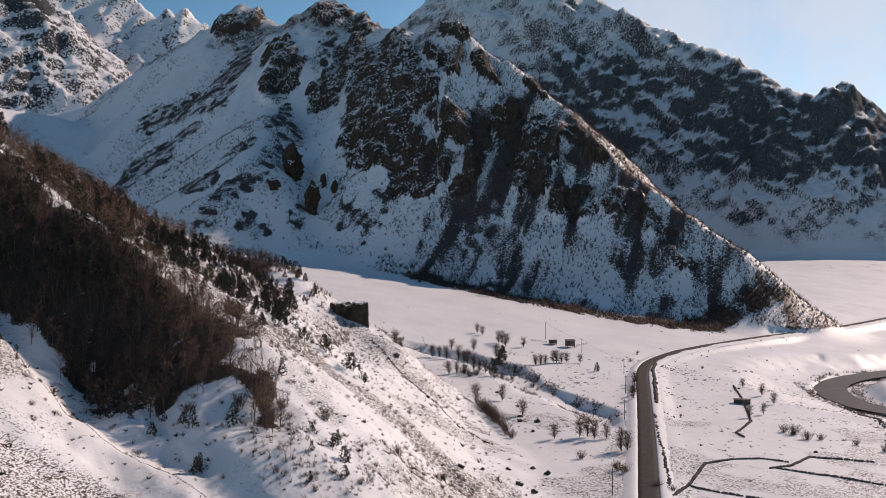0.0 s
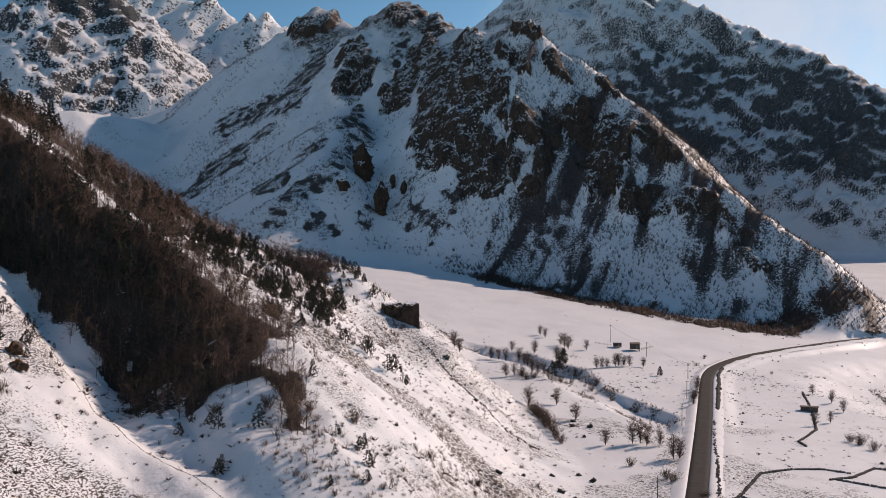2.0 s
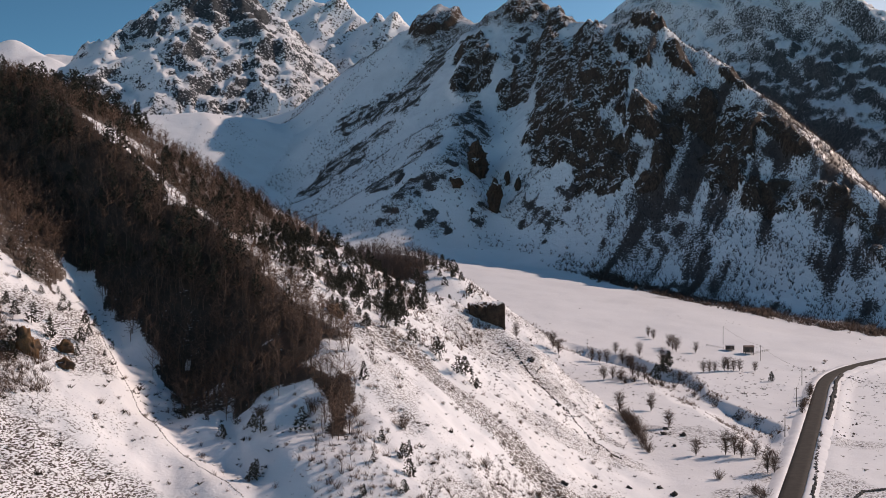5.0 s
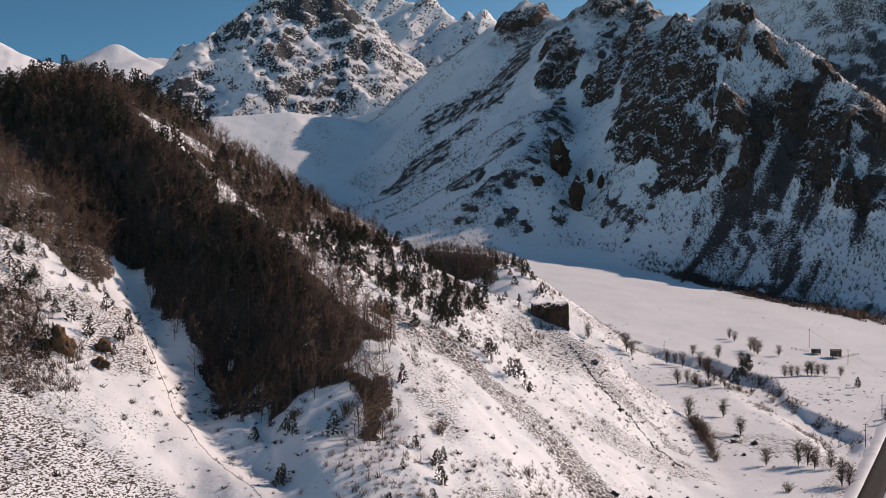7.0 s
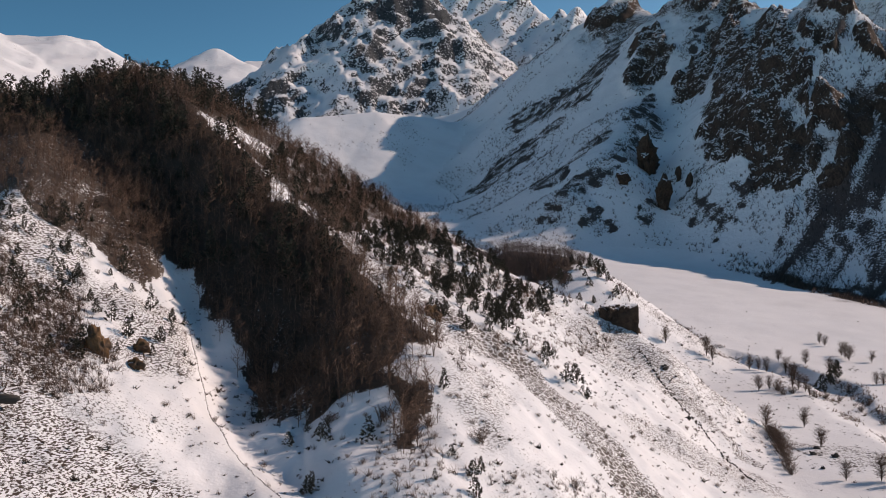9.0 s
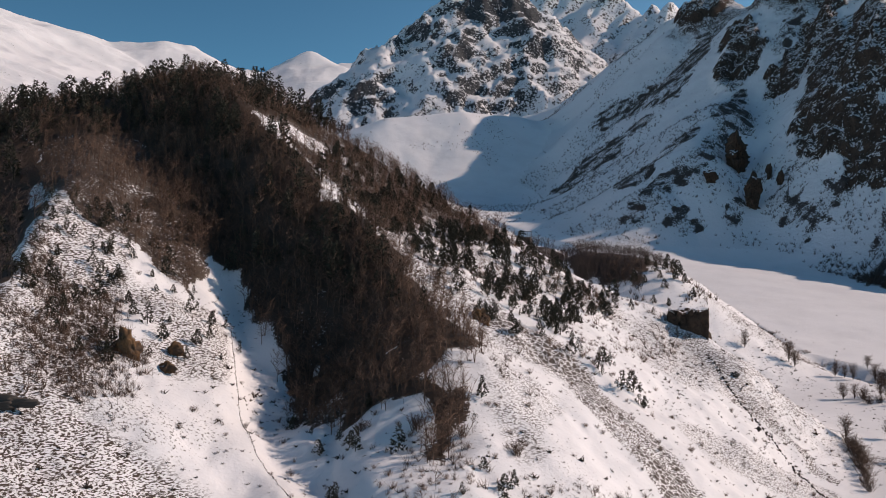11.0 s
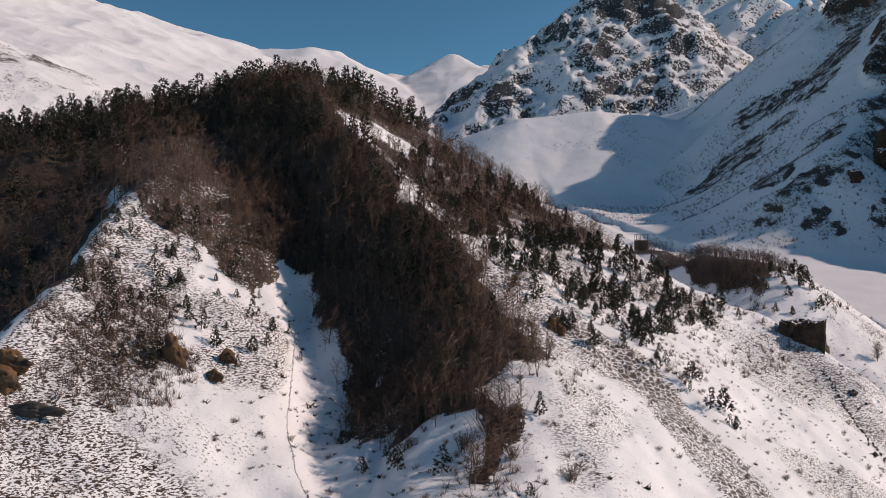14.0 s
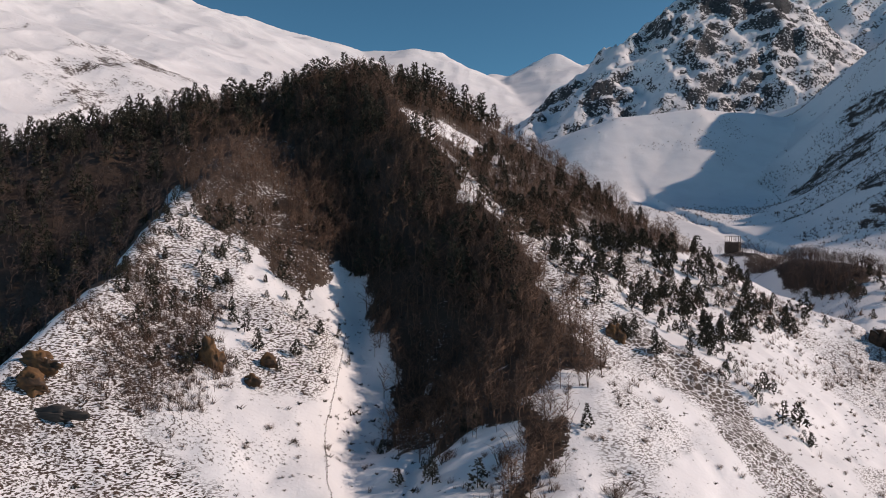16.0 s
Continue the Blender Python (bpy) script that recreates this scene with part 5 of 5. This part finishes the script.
stone_row("road_wall", [(122, 596), (115, 570), (111, 545), (106, 520), (101, 492), (96, 466)], 0.7, 0.6, 1.8, "dark stone edge holding up the road's outer side", lift=0.6)
stone_row("road_wall", [(90, 440), (82, 395), (77, 360), (70, 320)], 1.5, 0.6, 1.1, "broken dark stone edge beside the road", lift=0.8)
stone_row("river_stones", [(205, 575), (208, 540), (206, 515), (190, 440), (176, 405)], 1.2, 4.0, 1.1, "dark stones and gravel along the river bank", "stones", "stuff")


def loose_stones(x, y):
    d, along = beside(ROAD, x, y)
    z, k = land(x, y)
    side = np.where(d < 0, step(22, 8, -d), 0.5 * step(16, 8, d)) * (np.abs(d) > 7)
    return np.where(k == 0, 0.35 * side * step(-0.2, 0.5, rough(x, y, 18, 2, 56)) + 0.05 * step(0.2, 0.7, rough(x, y, 34, 3, 57)), 0) * (np.abs(beside(RIVER, x, y)[0]) > 12)


x, y = sown(-40, 300, 260, 760, 2.6, loose_stones)
spread_out("loose_stones", PEBBLES, x, y, rng.gamma(2.2, 0.22, len(x)) + 0.2, STONE, "dark stones scattered over the snowy valley floor", "stones", 0.05)


# ---------------------------------------------------------------- huts, posts and wires
def box_mesh(name, sx, sy, z0, z1, material, bevel=0.03, at=(0, 0)):
    bm = bmesh.new()
    bmesh.ops.create_cube(bm, size=1)
    bmesh.ops.scale(bm, vec=(sx, sy, z1 - z0), verts=bm.verts)
    bmesh.ops.translate(bm, vec=(at[0], at[1], (z0 + z1) / 2), verts=bm.verts)
    bmesh.ops.bevel(bm, geom=bm.edges[:], offset=bevel, segments=1, affect="EDGES")
    mesh = bpy.data.meshes.new(name)
    bm.to_mesh(mesh)
    bm.free()
    mesh.materials.append(material)
    return mesh


def gable_mesh(name, sx, sy, z, rise, thick, material):
    """A pitched roof with thickness, its ridge along x."""
    c = []
    for up in (0, thick):
        for x in (-sx / 2, sx / 2):
            c += [(x, -sy / 2, z + up), (x, 0, z + rise + up), (x, sy / 2, z + up)]
    faces = [(0, 1, 4, 3), (1, 2, 5, 4), (6, 9, 10, 7), (7, 10, 11, 8), (0, 3, 9, 6), (2, 8, 11, 5), (0, 6, 7, 1), (1, 7, 8, 2), (3, 4, 10, 9), (4, 5, 11, 10)]
    mesh = bpy.data.meshes.new(name)
    mesh.from_pydata(c, [], faces)
    mesh.materials.append(material)
    return mesh


def hut(x, y, sx, sy, tall, stilt, turn, label, snow=False, rise=0.7):
    ob = thing("hut", label, "hut", at=(x, y, float(height(x, y)[0])))
    ob.rotation_euler = (0, 0, radians(turn))
    part("walls", box_mesh("walls", sx, sy, stilt, stilt + tall, BOARDS), ob)
    for px in (-sx / 2 + 0.2, sx / 2 - 0.2):
        for py in (-sy / 2 + 0.2, sy / 2 - 0.2):
            part("post", box_mesh("post", 0.25, 0.25, -0.8, stilt, BOARDS, 0.02, (px, py)), ob)
    part("roof", gable_mesh("roof", sx + 0.7, sy + 0.8, stilt + tall, rise, 0.15, WHITE if snow else TIN), ob, "snow-covered roof" if snow else "rusty tin roof")
    part("door", box_mesh("door", 0.9, 0.08, stilt, stilt + 1.9, TIN, 0.01, (0.6, -sy / 2 - 0.03)), ob)
    part("window", box_mesh("window", 0.8, 0.08, stilt + 1.0, stilt + 1.7, WATER, 0.01, (-1.0, -sy / 2 - 0.03)), ob)


hut(79, 646, 5.0, 4.2, 3.2, 1.0, 12, "dark wooden hut on short posts in a snowfield")
hut(69, 652, 4.6, 3.4, 2.4, 0.5, 5, "small wooden shed with a pale roof beside the hut", True, 0.4)
hut(141, 489, 7.5, 3.0, 1.9, 0.1, -15, "low ruined shed half buried in a snowy field", False, 0.3)


def lookout():
    ob = thing("lookout", "square brown wooden lookout with an open railed top", "hut", at=(-177, 610, float(height(-177, 610)[0]) + 1.0))
    ob.rotation_euler = (0, 0, radians(16))
    part("walls", box_mesh("walls", 7.2, 6.0, -1.0, 4.6, BOARDS), ob)
    for px in (-3.4, -1.1, 1.1, 3.4):
        part("post", box_mesh("post", 0.22, 0.22, 4.6, 7.6, BOARDS, 0.02, (px, -2.8)), ob)
        part("post", box_mesh("post", 0.22, 0.22, 4.6, 7.6, BOARDS, 0.02, (px, 2.8)), ob)
    for py in (-2.8, 2.8):
        part("rail", box_mesh("rail", 7.2, 0.2, 7.6, 7.8, BOARDS, 0.02, (0, py)), ob)
    for px in (-3.4, 3.4):
        part("rail", box_mesh("rail", 0.2, 6.0, 7.6, 7.8, BOARDS, 0.02, (px, 0)), ob)


lookout()


def fence(line, gap, label):
    p = even(line, gap)
    z = height(p[:, 0], p[:, 1])
    ob = thing("fence", label, "fence", at=(*p[0], z[0]))
    post = mesh_from("post", *prism((0, 0, -0.4), (0, 0, 1.3), 0.09, 0.07, 4), BOARDS)
    for (x, y), h in zip(p, z):
        part("post", post, ob).location = (x - p[0][0], y - p[0][1], h - z[0])
    for k in range(len(p) - 1):
        a, b = np.array([*(p[k] - p[0]), z[k] - z[0]]), np.array([*(p[k + 1] - p[0]), z[k + 1] - z[0]])
        part("rail", mesh_from("rail", *joined([prism(a + [0, 0, h], b + [0, 0, h], 0.05, 0.05, 4) for h in (0.5, 1.05)]), BOARDS), ob)


fence([(81, 645), (85, 652), (92, 662)], 2.5, "weathered wooden fence beside the hut")
fence([(56, 658), (62, 656), (67, 654)], 2.5, "weathered wooden fence beside the shed")


def power_pole(x, y, tall, turn):
    z = float(height(x, y)[0])
    ob = thing("power_pole", "grey wooden power pole with a crossarm", "pole", "power poles of the valley", (x, y, z))
    ob.rotation_euler = (0, 0, radians(turn))
    part("shaft", mesh_from("shaft", *prism((0, 0, -0.6), (0, 0, tall), 0.17, 0.11, 6), BOARDS), ob)
    part("crossarm", mesh_from("crossarm", *prism((-0.9, 0, tall - 0.5), (0.9, 0, tall - 0.5), 0.07, 0.07, 4), BOARDS), ob)
    for px in (-0.8, 0.8):
        part("insulator", mesh_from("insulator", *prism((px, 0, tall - 0.45), (px, 0, tall - 0.15), 0.06, 0.03, 5), WHITE), ob)
    return np.array([x, y, z + tall - 0.2])


tops = [power_pole(x, y, h, t) for x, y, h, t in ((40, 262, 8.5, 10), (51, 312, 8.5, 10), (64, 372, 8.5, 12), (76, 434, 8.5, 12), (88, 500, 8.5, 14), (98, 562, 8.5, 30), (84, 628, 8.5, 40), (66, 668, 11, 40))]
for a, b in zip(tops, tops[1:]):
    s = np.linspace(0, 1, 9)[:, None]
    p = a + (b - a) * s - np.array([0, 0, 1.4]) * 4 * s * (1 - s)
    wire = new("wire", mesh_from("wire", *joined([prism(p[k], p[k + 1], 0.03, 0.03) for k in range(8)]), BOARDS))
    tagged(wire, "thin sagging power cable between wooden poles", "cable", "power cables of the valley")
